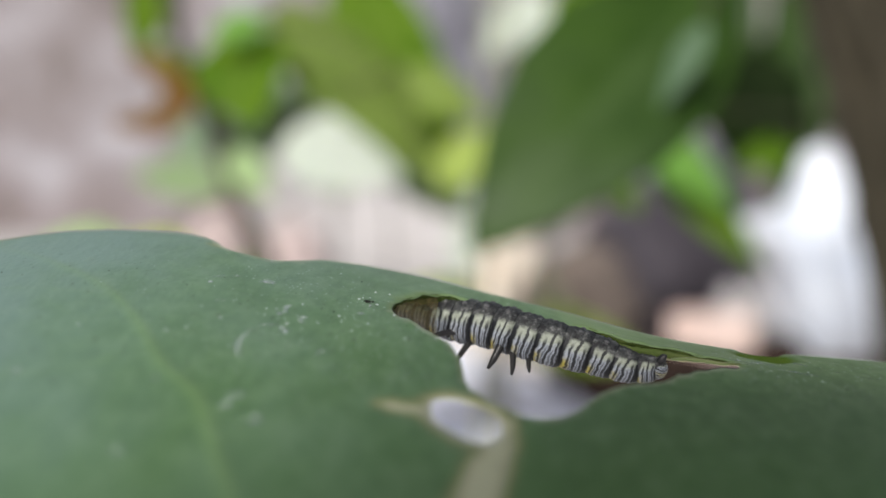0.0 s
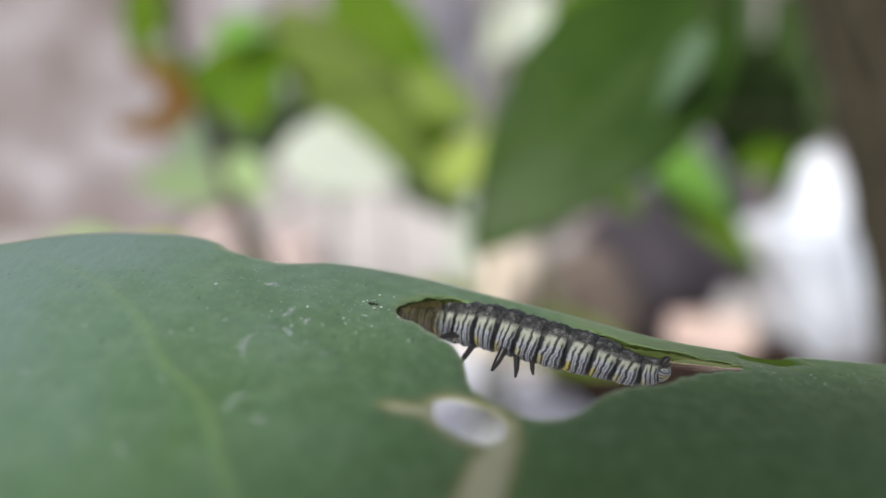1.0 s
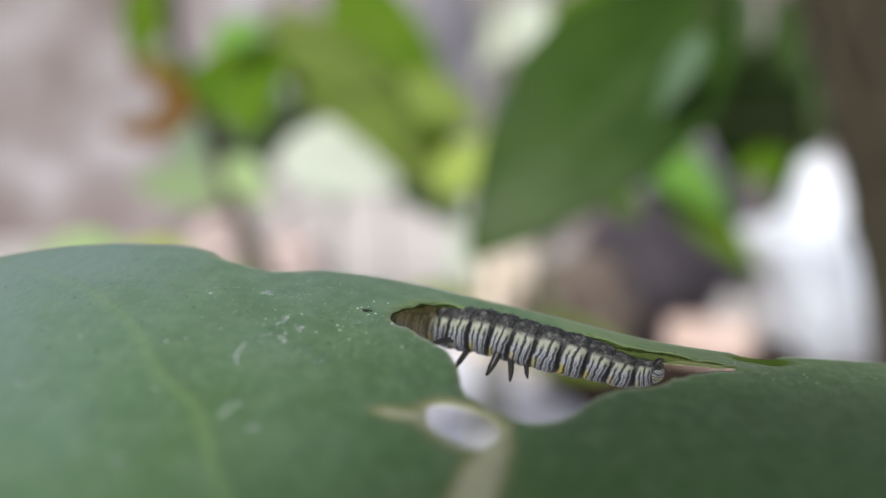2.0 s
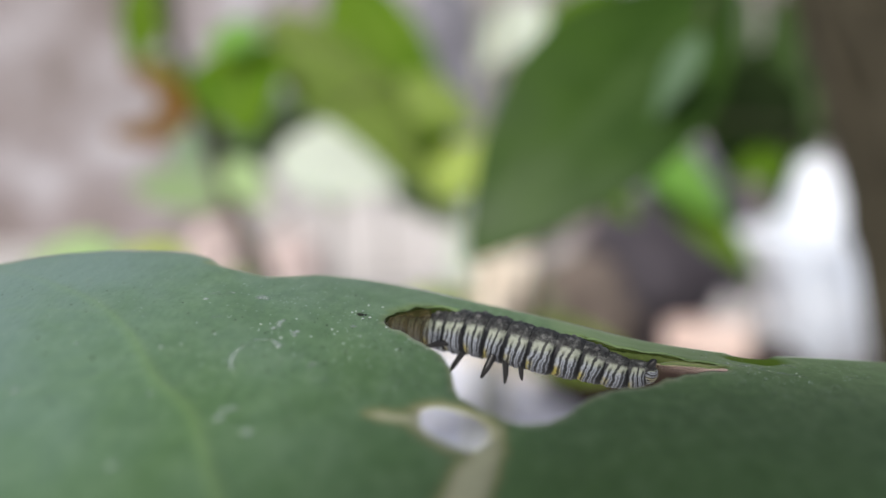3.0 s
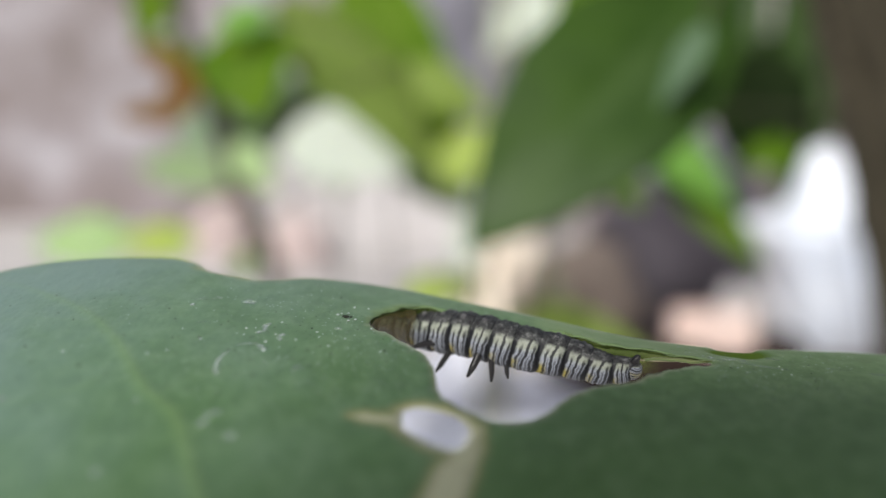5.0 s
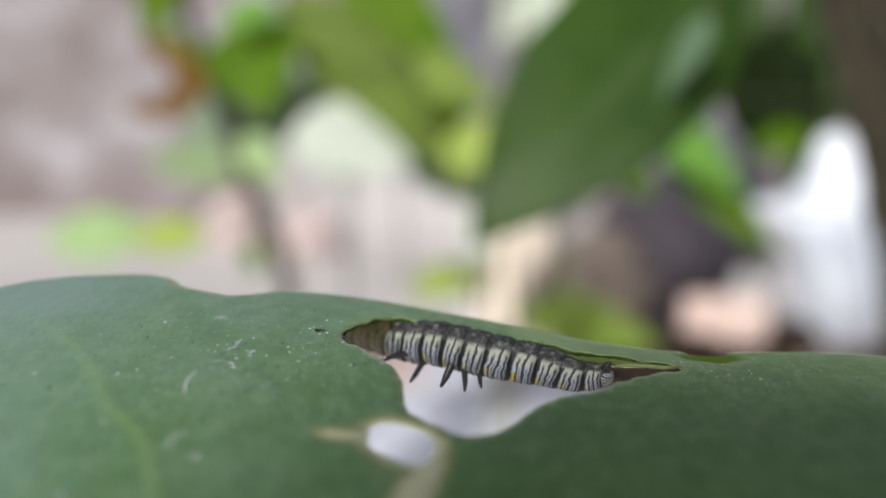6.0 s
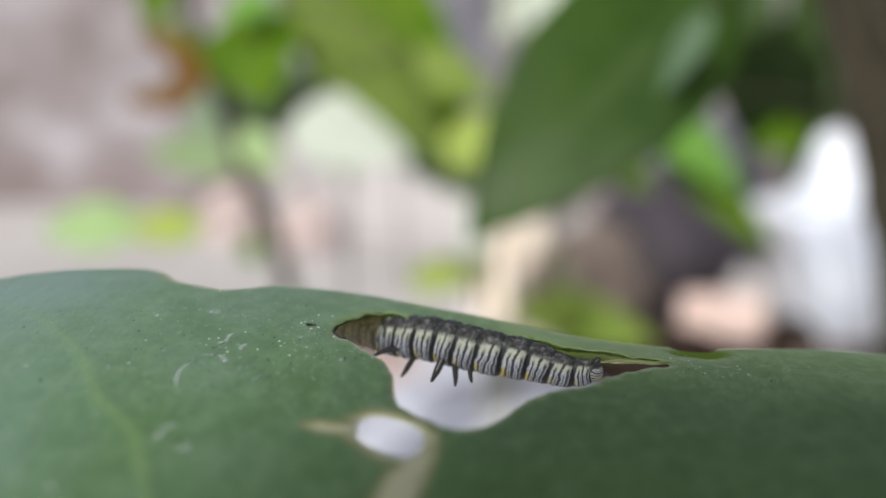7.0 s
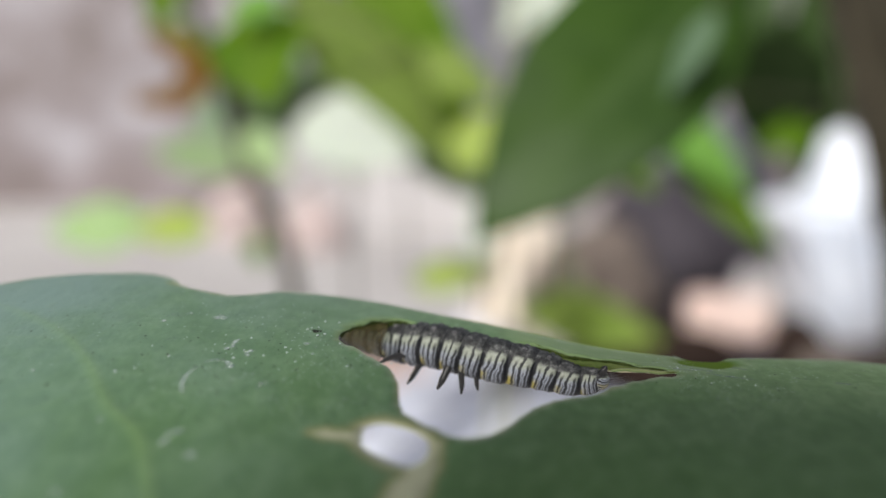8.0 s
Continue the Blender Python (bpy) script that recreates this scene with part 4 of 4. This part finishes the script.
    leaf((-0.2026, 0.8711, 0.3876), (-0.2404, 0.8751, 0.4104), 0.0264, SPRING_LEAF, (-0.1856, 0.8107, 0.3905))
    leaf((-0.0305, 0.7503, 0.3936), (0.0289, 0.7443, 0.3597), 0.0321, SPRING_LEAF, (-0.1253, 0.7716, 0.428), label="narrow lime leaf")
    leaf((-0.0063, 0.7367, 0.3165), (0.0414, 0.7434, 0.3543), 0.0344, YELLOW_LEAF, (-0.0305, 0.7503, 0.3936))
    leaf((-0.0506, 0.9189, 0.3135), (0.0262, 0.9103, 0.2647), 0.0301, FADED_LEAF, (-0.1429, 0.7905, 0.2761))
    leaf((-0.1086, 0.6915, 0.348), (-0.0248, 0.6877, 0.3265), 0.0459, LIT_PALE_LEAF, (-0.0305, 0.7503, 0.3936), label="pale leaf with sunlight in its colour")
    leaf((-0.0806, 0.7051, 0.3677), (-0.0658, 0.6946, 0.3079), 0.0385, LIT_PALE_LEAF, (-0.1086, 0.6915, 0.348))
    leaf((-0.2018, 0.9569, 0.3561), (-0.2485, 0.9755, 0.2885), 0.0408, MINT_LEAF, (-0.2026, 0.8711, 0.3876))
    leaf((-0.1719, 0.831, 0.3332), (-0.0817, 0.8497, 0.3813), 0.0565, MINT_LEAF, (-0.1682, 0.8019, 0.3406))
    leaf((-0.1807, 0.8955, 0.2957), (-0.2806, 0.9475, 0.3028), 0.0352, FADED_LEAF, (-0.1719, 0.831, 0.3332))
    leaf((-0.1558, 0.7807, 0.3356), (-0.1253, 0.7745, 0.3007), 0.0272, LIGHT_LEAF, (-0.1682, 0.8019, 0.3406))
    leaf((-0.235, 0.7879, 0.2615), (-0.3206, 0.8067, 0.2529), 0.0402, LIGHT_LEAF, (-0.1539, 0.7942, 0.2969), label="broad light green leaf")
    leaf((-0.183, 0.7681, 0.2641), (-0.2477, 0.7873, 0.2582), 0.0284, YELLOW_LEAF, (-0.1429, 0.7905, 0.2761))
    leaf((-0.1517, 0.7868, 0.2553), (-0.1488, 0.7824, 0.2303), 0.0186, MID_LEAF, (-0.1429, 0.7905, 0.2761))
    leaf((-0.0412, 0.9273, 0.1881), (0.0371, 0.9299, 0.2029), 0.0311, YELLOW_LEAF, (-0.0506, 0.9189, 0.3135))
    # added pale blade that stands for a bright hazy stripe beside the stump
    leaf((0.0493, 1.2546, 0.2592), (0.0107, 1.2306, 0.1228), 0.0439, LIT_PALE_LEAF, (-0.0506, 0.9189, 0.3135))
    part("dry_leaf", bent_leaf([loc(p) for p in ((-0.227, 0.7827, 0.4045), (-0.2091, 0.7813, 0.3965), (-0.1945, 0.7789, 0.3829), (-0.1904, 0.7763, 0.3685), (-0.2026, 0.7743, 0.3572), (-0.236, 0.7738, 0.354))], (0.0073, 0.0138, 0.022, 0.0252, 0.022, 0.0106)), DRY_LEAF, thing, "curled dry brown leaf")
    return thing


def shrub_right():
    thing = root("shrub", pose(0.40, 0.84, 0), "dark green broad-leaved shrub beside a trunk", "shrub")
    o = thing.matrix_world.translation

    def loc(p):
        return Vector(p) - o

    stem_line = ((0.4, 0.84, -0.01), (0.395, 0.84, 0.16), (0.404, 0.84, 0.32), (0.39, 0.84, 0.46), (0.38, 0.84, 0.6))
    part("main_stem", tube([loc(p) for p in stem_line], (0.0075, 0.007, 0.006, 0.005, 0.0035), 12, 0.3), TWIG, thing, "woody stem")

    def leaf(base, tip, width, mat, join, face=CAMERA_SIDE, label="", **shape):
        part("leaf", blade(loc(base), loc(tip), width, face, **shape), mat, thing, label)
        a, b = loc(join), loc(base)
        part("leaf_stalk", tube((a, a.lerp(b, 0.5) + Vector((0, 0, 0.02)), b), (0.0022, 0.0016, 0.001), 8, 0.2, 4), TWIG, thing)

    leaf((0.12, 0.4442, 0.443), (0.01, 0.3747, 0.3366), 0.0668, DARK_LEAF, (0.39, 0.84, 0.46), label="large dark green pointed leaf", skew=1.08)
    # made-up small blade, laid over the large leaf as its painted gloss
    leaf((0.0952, 0.3934, 0.4139), (0.0777, 0.3879, 0.383), 0.0106, GLOSS_LEAF, (0.12, 0.4442, 0.443))
    leaf((0.1481, 0.8656, 0.3567), (0.2335, 0.8422, 0.2811), 0.0388, BRIGHT_LEAF, (0.404, 0.84, 0.32), label="narrow bright green leaf")
    leaf((0.1674, 0.8919, 0.333), (0.2581, 0.8443, 0.2359), 0.037, LIME_LEAF, (0.1518, 0.8648, 0.3522))
    leaf((0.1446, 0.8965, 0.3013), (0.1664, 0.8919, 0.2751), 0.02, LIME_LEAF, (0.1674, 0.8919, 0.333))
    # a near-black blade stands for a short dark stem
    leaf((0.1341, 0.898, 0.3097), (0.1407, 0.8914, 0.2723), 0.0143, SHADE_COLOUR_LEAF, (0.1446, 0.8965, 0.3013))
    leaf((0.1884, 1.0593, 0.4736), (0.0849, 1.0540, 0.4436), 0.0413, LIME_LEAF, (0.1518, 0.8648, 0.3522))
    leaf((0.0972, 1.0266, 0.4631), (0.0328, 1.0157, 0.4017), 0.0486, LIT_PALE_LEAF, (0.1884, 1.0593, 0.4736), label="pale leaf with sunlight in its colour")
    leaf((0.1247, 1.0221, 0.4381), (0.0835, 1.0168, 0.4079), 0.0264, FADED_LEAF, (0.0972, 1.0266, 0.4631))
    leaf((0.0552, 0.9265, 0.1696), (0.1862, 0.9194, 0.1380), 0.0500, SPRING_LEAF, (0.1446, 0.8965, 0.3013), label="narrow green leaf")
    return thing


def shrub_back():
    thing = root("shrub", pose(0.62, 1.86, 0), "dense dark green shrub with shade coloured into its leaves", "shrub")
    o = thing.matrix_world.translation

    def loc(p):
        return Vector(p) - o

    stem_line = ((0.62, 1.86, -0.01), (0.6, 1.85, 0.16), (0.58, 1.84, 0.32), (0.56, 1.84, 0.46), (0.54, 1.83, 0.6))
    part("main_stem", tube([loc(p) for p in stem_line], (0.011, 0.010, 0.009, 0.008, 0.006), 12, 0.3), TWIG, thing, "woody stem")

    def leaf(base, tip, width, mat, join, face=CAMERA_SIDE, label="", **shape):
        part("leaf", blade(loc(base), loc(tip), width, face, **shape), mat, thing, label)
        a, b = loc(join), loc(base)
        part("leaf_stalk", tube((a, a.lerp(b, 0.5) + Vector((0, 0, 0.02)), b), (0.0034, 0.0026, 0.0018), 8, 0.2, 4), TWIG, thing)

    # two near-black blades stand for a dark, deeply shaded hollow
    leaf((0.5098, 1.7508, 0.4244), (0.4798, 1.7142, 0.2168), 0.1727, SHADE_COLOUR_LEAF, (0.56, 1.84, 0.46), label="near-black leaf with deep shade in its colour")
    leaf((0.592, 1.7559, 0.3378), (0.4413, 1.7511, 0.3106), 0.1213, SHADE_COLOUR_LEAF, (0.58, 1.84, 0.32), label="near-black leaf with deep shade in its colour")
    leaf((0.564, 1.7021, 0.2631), (0.4617, 1.6968, 0.2331), 0.0557, MID_LEAF, (0.592, 1.7559, 0.3378))
    leaf((0.5598, 1.7212, 0.2561), (0.5307, 1.7048, 0.1631), 0.0509, DARK_LEAF, (0.564, 1.7021, 0.2631))
    leaf((0.4825, 1.8245, 0.554), (0.4564, 1.7871, 0.3422), 0.1047, DARK_LEAF, (0.54, 1.83, 0.6))
    leaf((0.6041, 1.8228, 0.5448), (0.5686, 1.7879, 0.3468), 0.0973, DARK_LEAF, (0.54, 1.83, 0.6))
    leaf((0.6226, 1.8113, 0.4215), (0.4401, 1.8044, 0.3826), 0.0809, DARK_LEAF, (0.56, 1.84, 0.46))
    leaf((0.6104, 1.7664, 0.3975), (0.5865, 1.7377, 0.2346), 0.0846, DARK_LEAF, (0.6226, 1.8113, 0.4215))
    return thing


shrub_left()
shrub_right()
shrub_back()


# ---- trunk, stones and litter ----
def trunk():
    thing = root("tree", pose(*(0.382, 0.74, 0)), "leaning brown tree trunk with rough bark", "tree")
    o = thing.matrix_world.translation
    pts = [Vector(p) - o for p in ((0.2600, 0.737, 0.5483), (0.2825, 0.7177, 0.4391), (0.3080, 0.7048, 0.3662), (0.3335, 0.6888, 0.2752), (0.3482, 0.6727, 0.1841))]
    part("trunk", tube(pts + [Vector((0, 0, -0.02))], (0.044, 0.047, 0.048, 0.052, 0.058, 0.075), 40, 0.16, 12), TRUNK, thing)
    for k in range(11):
        a = math.pi + k * 0.31
        d = Vector((math.cos(a), math.sin(a), 0.1))
        run = [p + d * (0.046 + 0.003 * i) + Vector((0.004 * math.sin(k * 2.3 + i), 0, 0.02 * math.sin(k))) for i, p in enumerate(pts)]
        part("bark_ridge", tube(run, (0.002, 0.005, 0.006, 0.005, 0.002), 8, 0.5, 8), TRUNK, thing)


def white_sack():
    thing = root("plastic_sack", pose(*(0.47, 1.3, 0)), "crumpled white plastic sack with a twisted peak", "sack")
    nu, nv = 72, 60
    rows = []
    for i in range(nv + 1):
        s = i / nv
        z = 0.297 * s
        west = np.interp(z, (0.004, 0.027, 0.078, 0.136, 0.171, 0.2, 0.207, 0.208, 0.222, 0.255, 0.284, 0.293, 0.297), (-0.042, -0.046, -0.06, -0.077, -0.098, -0.111, -0.110, -0.076, -0.054, -0.044, -0.036, -0.030, -0.018))
        east = np.interp(z, (0.004, 0.056, 0.136, 0.186, 0.221, 0.256, 0.284, 0.293, 0.297), (0.09, 0.084, 0.067, 0.053, 0.038, 0.023, 0.009, 0.0, -0.010))
        cx, w = (west + east) / 2, (east - west) / 2
        deep = np.interp(z, (0, 0.06, 0.14, 0.20, 0.24, 0.275, 0.292, 0.297), (0.045, 0.058, 0.078, 0.092, 0.052, 0.034, 0.018, 0.004))
        row = []
        for j in range(nu):
            a = 2 * math.pi * j / nu
            d = Vector((math.cos(a), math.sin(a), 0))
            k = 1 + 0.10 * noise.noise(Vector((d.x * 2.2, d.y * 2.2, s * 2.5))) + 0.05 * math.sin(a * 9 + s * 5)
            row.append((cx + 0.003 + d.x * w * 0.92 * k * (0.985 if i == 43 else 1.0), d.y * deep * k * (0.985 if i == 43 else 1.0), z))
        rows.append(row)
    for name, lo, hi in (("sack_body", 0, 43), ("sack_neck", 42, nv)):
        bm = bmesh.new()
        made = [[bm.verts.new(c) for c in row] for row in rows[lo:hi + 1]]
        for a, b in zip(made, made[1:]):
            for j in range(nu):
                bm.faces.new((a[j], a[(j + 1) % nu], b[(j + 1) % nu], b[j]))
        bm.faces.new(made[0][::-1])
        bm.faces.new(made[-1])
        part(name, bm, WHITE, thing)


def stone(place, size, mat, label, seed, turn=0):
    thing = part("stone", boulder(size, seed), mat)
    thing.matrix_world = pose(place[0], place[1], -0.006, 0, 0, turn)
    tagged(thing, label, "stone", "garden stones")


def brick(place, turn):
    bm = bmesh.new()
    bmesh.ops.create_cube(bm, size=1)
    bmesh.ops.scale(bm, vec=(0.106, 0.075, 0.047), verts=bm.verts)
    bmesh.ops.bevel(bm, geom=bm.edges[:], offset=0.011, segments=4, affect="EDGES", profile=0.6)
    bmesh.ops.subdivide_edges(bm, edges=[e for e in bm.edges if e.calc_length() > 0.03], cuts=8, use_grid_fill=True)
    for v in bm.verts:
        v.co += v.co.normalized() * 0.004 * noise.noise(v.co * 40)
    thing = part("brick", bm, BRICK)
    thing.matrix_world = pose(place[0], place[1], place[2], 0, 0, turn)
    tagged(thing, "worn pinkish clay brick resting on a stone", "brick")


def pale_sheet():
    """A sheet thrown on the ground, with a greyer strip laid on it as a painted shadow."""
    def bounds(y):
        left = float(np.interp(y, (0.86, 1.0, 1.145, 1.23, 1.34, 1.46), (-0.20, -0.13, -0.072, -0.052, -0.030, 0.010))) + 0.012 * noise.noise(Vector((y * 20, 0, 5)))
        fold = float(np.interp(y, (0.86, 0.98, 1.10, 1.20, 1.34, 1.46), (-0.082, -0.030, 0.024, 0.046, 0.056, 0.058)))
        right = float(np.interp(y, (0.86, 1.08, 1.17, 1.235, 1.34, 1.46), (0.25, 0.205, 0.168, 0.134, 0.085, 0.062))) + 0.006 * noise.noise(Vector((y * 24, 0, 15)))
        return left, fold, right

    def lay(name, mat, across, high, parent=None, label=""):
        bm = bmesh.new()
        n = 56
        grid = []
        for layer in (0, 1):
            rows = []
            for j in range(n + 1):
                y = 0.86 + 0.60 * j / n
                row = []
                for i in range(n + 1):
                    x = across(y, i / n)
                    h = 0.014 + 0.007 * noise.noise(Vector((x * 14, y * 14, 7))) + 0.003 * noise.noise(Vector((x * 50, y * 50, 9)))
                    row.append(bm.verts.new((x, y, max(h, 0.008) + high(i / n) - 0.0006 * layer)))
                rows.append(row)
            grid.append(rows)
        for i in range(n):
            for j in range(n):
                bm.faces.new((grid[0][i][j], grid[0][i][j + 1], grid[0][i + 1][j + 1], grid[0][i + 1][j]))
                bm.faces.new((grid[1][i][j], grid[1][i + 1][j], grid[1][i + 1][j + 1], grid[1][i][j + 1]))
        return part(name, bm, mat, parent, label)

    def whole(y, u):
        left, fold, right = bounds(y)
        return left + (right - left) * u

    def strip(y, u):
        left, fold, right = bounds(y)
        return fold + (min(0.044, right - fold) - 0.004) * u

    thing = lay("plastic_sheet", SHEET, whole, lambda u: 0.0)
    tagged(thing, "pale bluish plastic sheet on the ground with a painted shadow", "plastic sheet")
    lay("shadow_strip", SHEET_SHADOW, strip, lambda u: 0.003 + 0.014 * (1 - u) ** 2, thing, "grey strip standing for a shadow on the plastic")


def pale_block(place):
    bm = bmesh.new()
    bmesh.ops.create_cube(bm, size=1)
    bmesh.ops.scale(bm, vec=(0.42, 0.14, 0.145), verts=bm.verts)
    bmesh.ops.bevel(bm, geom=bm.edges[:], offset=0.012, segments=3, affect="EDGES", profile=0.6)
    bmesh.ops.subdivide_edges(bm, edges=[e for e in bm.edges if e.calc_length() > 0.05], cuts=8, use_grid_fill=True)
    for v in bm.verts:
        v.co += v.co.normalized() * 0.008 * noise.noise(v.co * 18)
    thing = part("concrete_block", bm, PALE_BLOCK)
    thing.matrix_world = pose(place[0], place[1], 0.068, 0, 0, -4)
    tagged(thing, "weathered pale pinkish concrete block on the ground", "block")


def stump(place):
    thing = root("wood_stump", pose(place[0], place[1], 0), "short cut wooden stump with split, peach-coloured sides", "stump")
    bm = bmesh.new()
    nu, nv = 48, 10
    rows = []
    for i in range(nv + 1):
        row = []
        for j in range(nu):
            a = 2 * math.pi * j / nu
            r = 0.053 * (1 + 0.10 * math.sin(a * 7) + 0.07 * noise.noise(Vector((math.cos(a) * 3, math.sin(a) * 3, i * 0.08)))) * (1.36 - 0.62 * i / nv)
            row.append(bm.verts.new((r * math.cos(a), r * math.sin(a), -0.01 + 0.165 * i / nv + (0.012 * noise.noise(Vector((j * 0.4, 0, 0))) if i == nv else 0))))
        rows.append(row)
    for a, b in zip(rows, rows[1:]):
        for j in range(nu):
            bm.faces.new((a[j], a[(j + 1) % nu], b[(j + 1) % nu], b[j]))
    bm.faces.new(rows[-1])
    part("trunk", bm, STUMP, thing)
    for k, a in enumerate((3.3, 3.6, 5.35, 5.6, 5.85, 6.2)):
        q = Vector((0.057 * math.cos(a), 0.057 * math.sin(a), 0))
        part("bark_strip", tube((q * 1.06 + Vector((0, 0, 0.0)), q + Vector((0, 0, 0.07)), q * 0.98 + Vector((0, 0, 0.12 + 0.02 * math.sin(k * 3)))), (0.004, 0.005, 0.002), 8, 0.4, 4), TRUNK, thing)


def peeled_bark(place):
    for k, (x, top) in enumerate(((0.034, 0.130), (0.042, 0.136), (0.051, 0.126), (0.060, 0.112))):
        thing = root("bark_strip", pose(place[0] + x, place[1] - 0.062, 0), "thin strip of bark leaning on a stump", "bark", "bark strips")
        part("strip", tube(((0.040, -0.008, 0.002), (0.018, 0.0, top * 0.55), (0, 0.004, top)), (0.0034, 0.0040, 0.0022), 8, 0.4, 5), (TRUNK, PALE_STEM)[k % 2], thing)


trunk()
white_sack()
stone((0.318, 1.55), (0.26, 0.18, 0.28), ROCK, "dark grey rough boulder", 1)
stone((0.354, 1.36), (0.30, 0.2, 0.06), ROCK, "low dark flat stone", 4)
stone((0.272, 1.19), (0.19, 0.15, 0.075), EARTH, "low dark earthy stone on the ground", 31)
pale_sheet()
stone((0.467, 1.2), (0.17, 0.10, 0.088), BROWN_ROCK, "low brown stone in front of a sack", 41, 10)
stone((0.416, 1.27), (0.075, 0.08, 0.10), EARTH, "small dark stone beside a brick", 43)
stone((0.258, 1.31), (0.24, 0.15, 0.066), EARTH, "low dark earthy stone on the ground", 47)
stone((0.172, 1.265), (0.105, 0.15, 0.036), EARTH, "flat lump of dark brown earth beside plastic", 53, 28)
stone((-0.100, 1.235), (0.14, 0.13, 0.050), BRICK, "broken pinkish clay lump on the ground", 49)
brick((0.343, 1.330, 0.0545), -12)
stone((0.402, 1.43), (0.072, 0.06, 0.135), PALE_BLOCK, "small pale stone behind a brick", 57)
stump((0.088, 1.45))
peeled_bark((0.088, 1.45))
stone((0.201, 1.5), (0.17, 0.14, 0.195), BROWN_ROCK, "rounded brown earthy stone beside a stump", 7)
pale_block((-0.17, 2.2))
stone((-0.439, 2.1), (0.13, 0.12, 0.15), PINK_STONE, "pinkish pale rounded stone", 11)
stone((-0.284, 2), (0.12, 0.11, 0.14), PINK_STONE, "pinkish pale rounded stone", 15)
stone((0.022, 2.3), (0.30, 0.2, 0.78), GREY_STONE, "tall blue-grey garden stone", 21)
stone((0.48, 2.2), (0.30, 0.25, 0.36), GREY_STONE, "tall blue-grey garden stone", 25)


def thin_stem(place, tall, lean, mat=TWIG):
    thing = root("dry_stem", pose(place[0], place[1], 0), "thin bare upright dry stem", "stem", "dry stems")
    part("stem", tube(((0, 0, -0.01), (lean * 0.4, 0, tall * 0.5), (lean, 0, tall)), (0.0036, 0.0032, 0.0024) if mat is PALE_STEM else (0.0022, 0.0019, 0.0012), 8, 0.2, 5), mat, thing)


thin_stem((-0.1, 1), 0.40, -0.003)
thin_stem((0.034, 0.9), 0.50, 0.002, PALE_STEM)
thin_stem((0.054, 0.92), 0.50, 0.0, PALE_STEM)


def motions():
    rows = (
        (0, pose(0.00671, 0.08449, 0.37815, 0.000, 0, 0.000)),
        (0.5, pose(0.00671, 0.08449, 0.37815, -0.350, -0.253, -0.047)),
        (1, pose(0.00671, 0.08449, 0.37815, -0.113, -0.013, -0.486)),
        (1.5, pose(0.00671, 0.08449, 0.37815, -0.158, -0.812, -0.335)),
        (1.7, pose(0.00671, 0.08449, 0.37815, -0.161, -0.922, -0.373)),
        (2.8, pose(0.00671, 0.08449, 0.37815, -0.174, -1.567, -0.595)),
        (3, pose(0.00671, 0.08449, 0.37815, -0.175, -1.599, -0.606)),
        (3.5, pose(0.00671, 0.08449, 0.37815, -0.517, -2.101, -0.401)),
        (4, pose(0.00671, 0.08449, 0.37815, -0.699, -2.927, -0.403)),
        (4.5, pose(0.00671, 0.08449, 0.37815, -0.862, -3.325, -0.176)),
        (4.7, pose(0.00671, 0.08449, 0.37815, -0.889, -3.398, -0.110)),
        (5.8, pose(0.00671, 0.08449, 0.37815, -1.149, -4.063, 0.490)),
        (6, pose(0.00671, 0.08449, 0.37815, -1.204, -4.203, 0.618)),
        (6.5, pose(0.00671, 0.08449, 0.37815, -1.305, -4.153, 0.717)),
        (7, pose(0.00671, 0.08449, 0.37815, -1.446, -4.470, 0.809)),
        (7.5, pose(0.00671, 0.08449, 0.37815, -1.727, -4.576, 0.700)),
        (8, pose(0.00671, 0.08449, 0.37815, -1.761, -4.074, 0.483)),
    )
    walk(leaf, rows)
    walk(grub, rows)


motions()
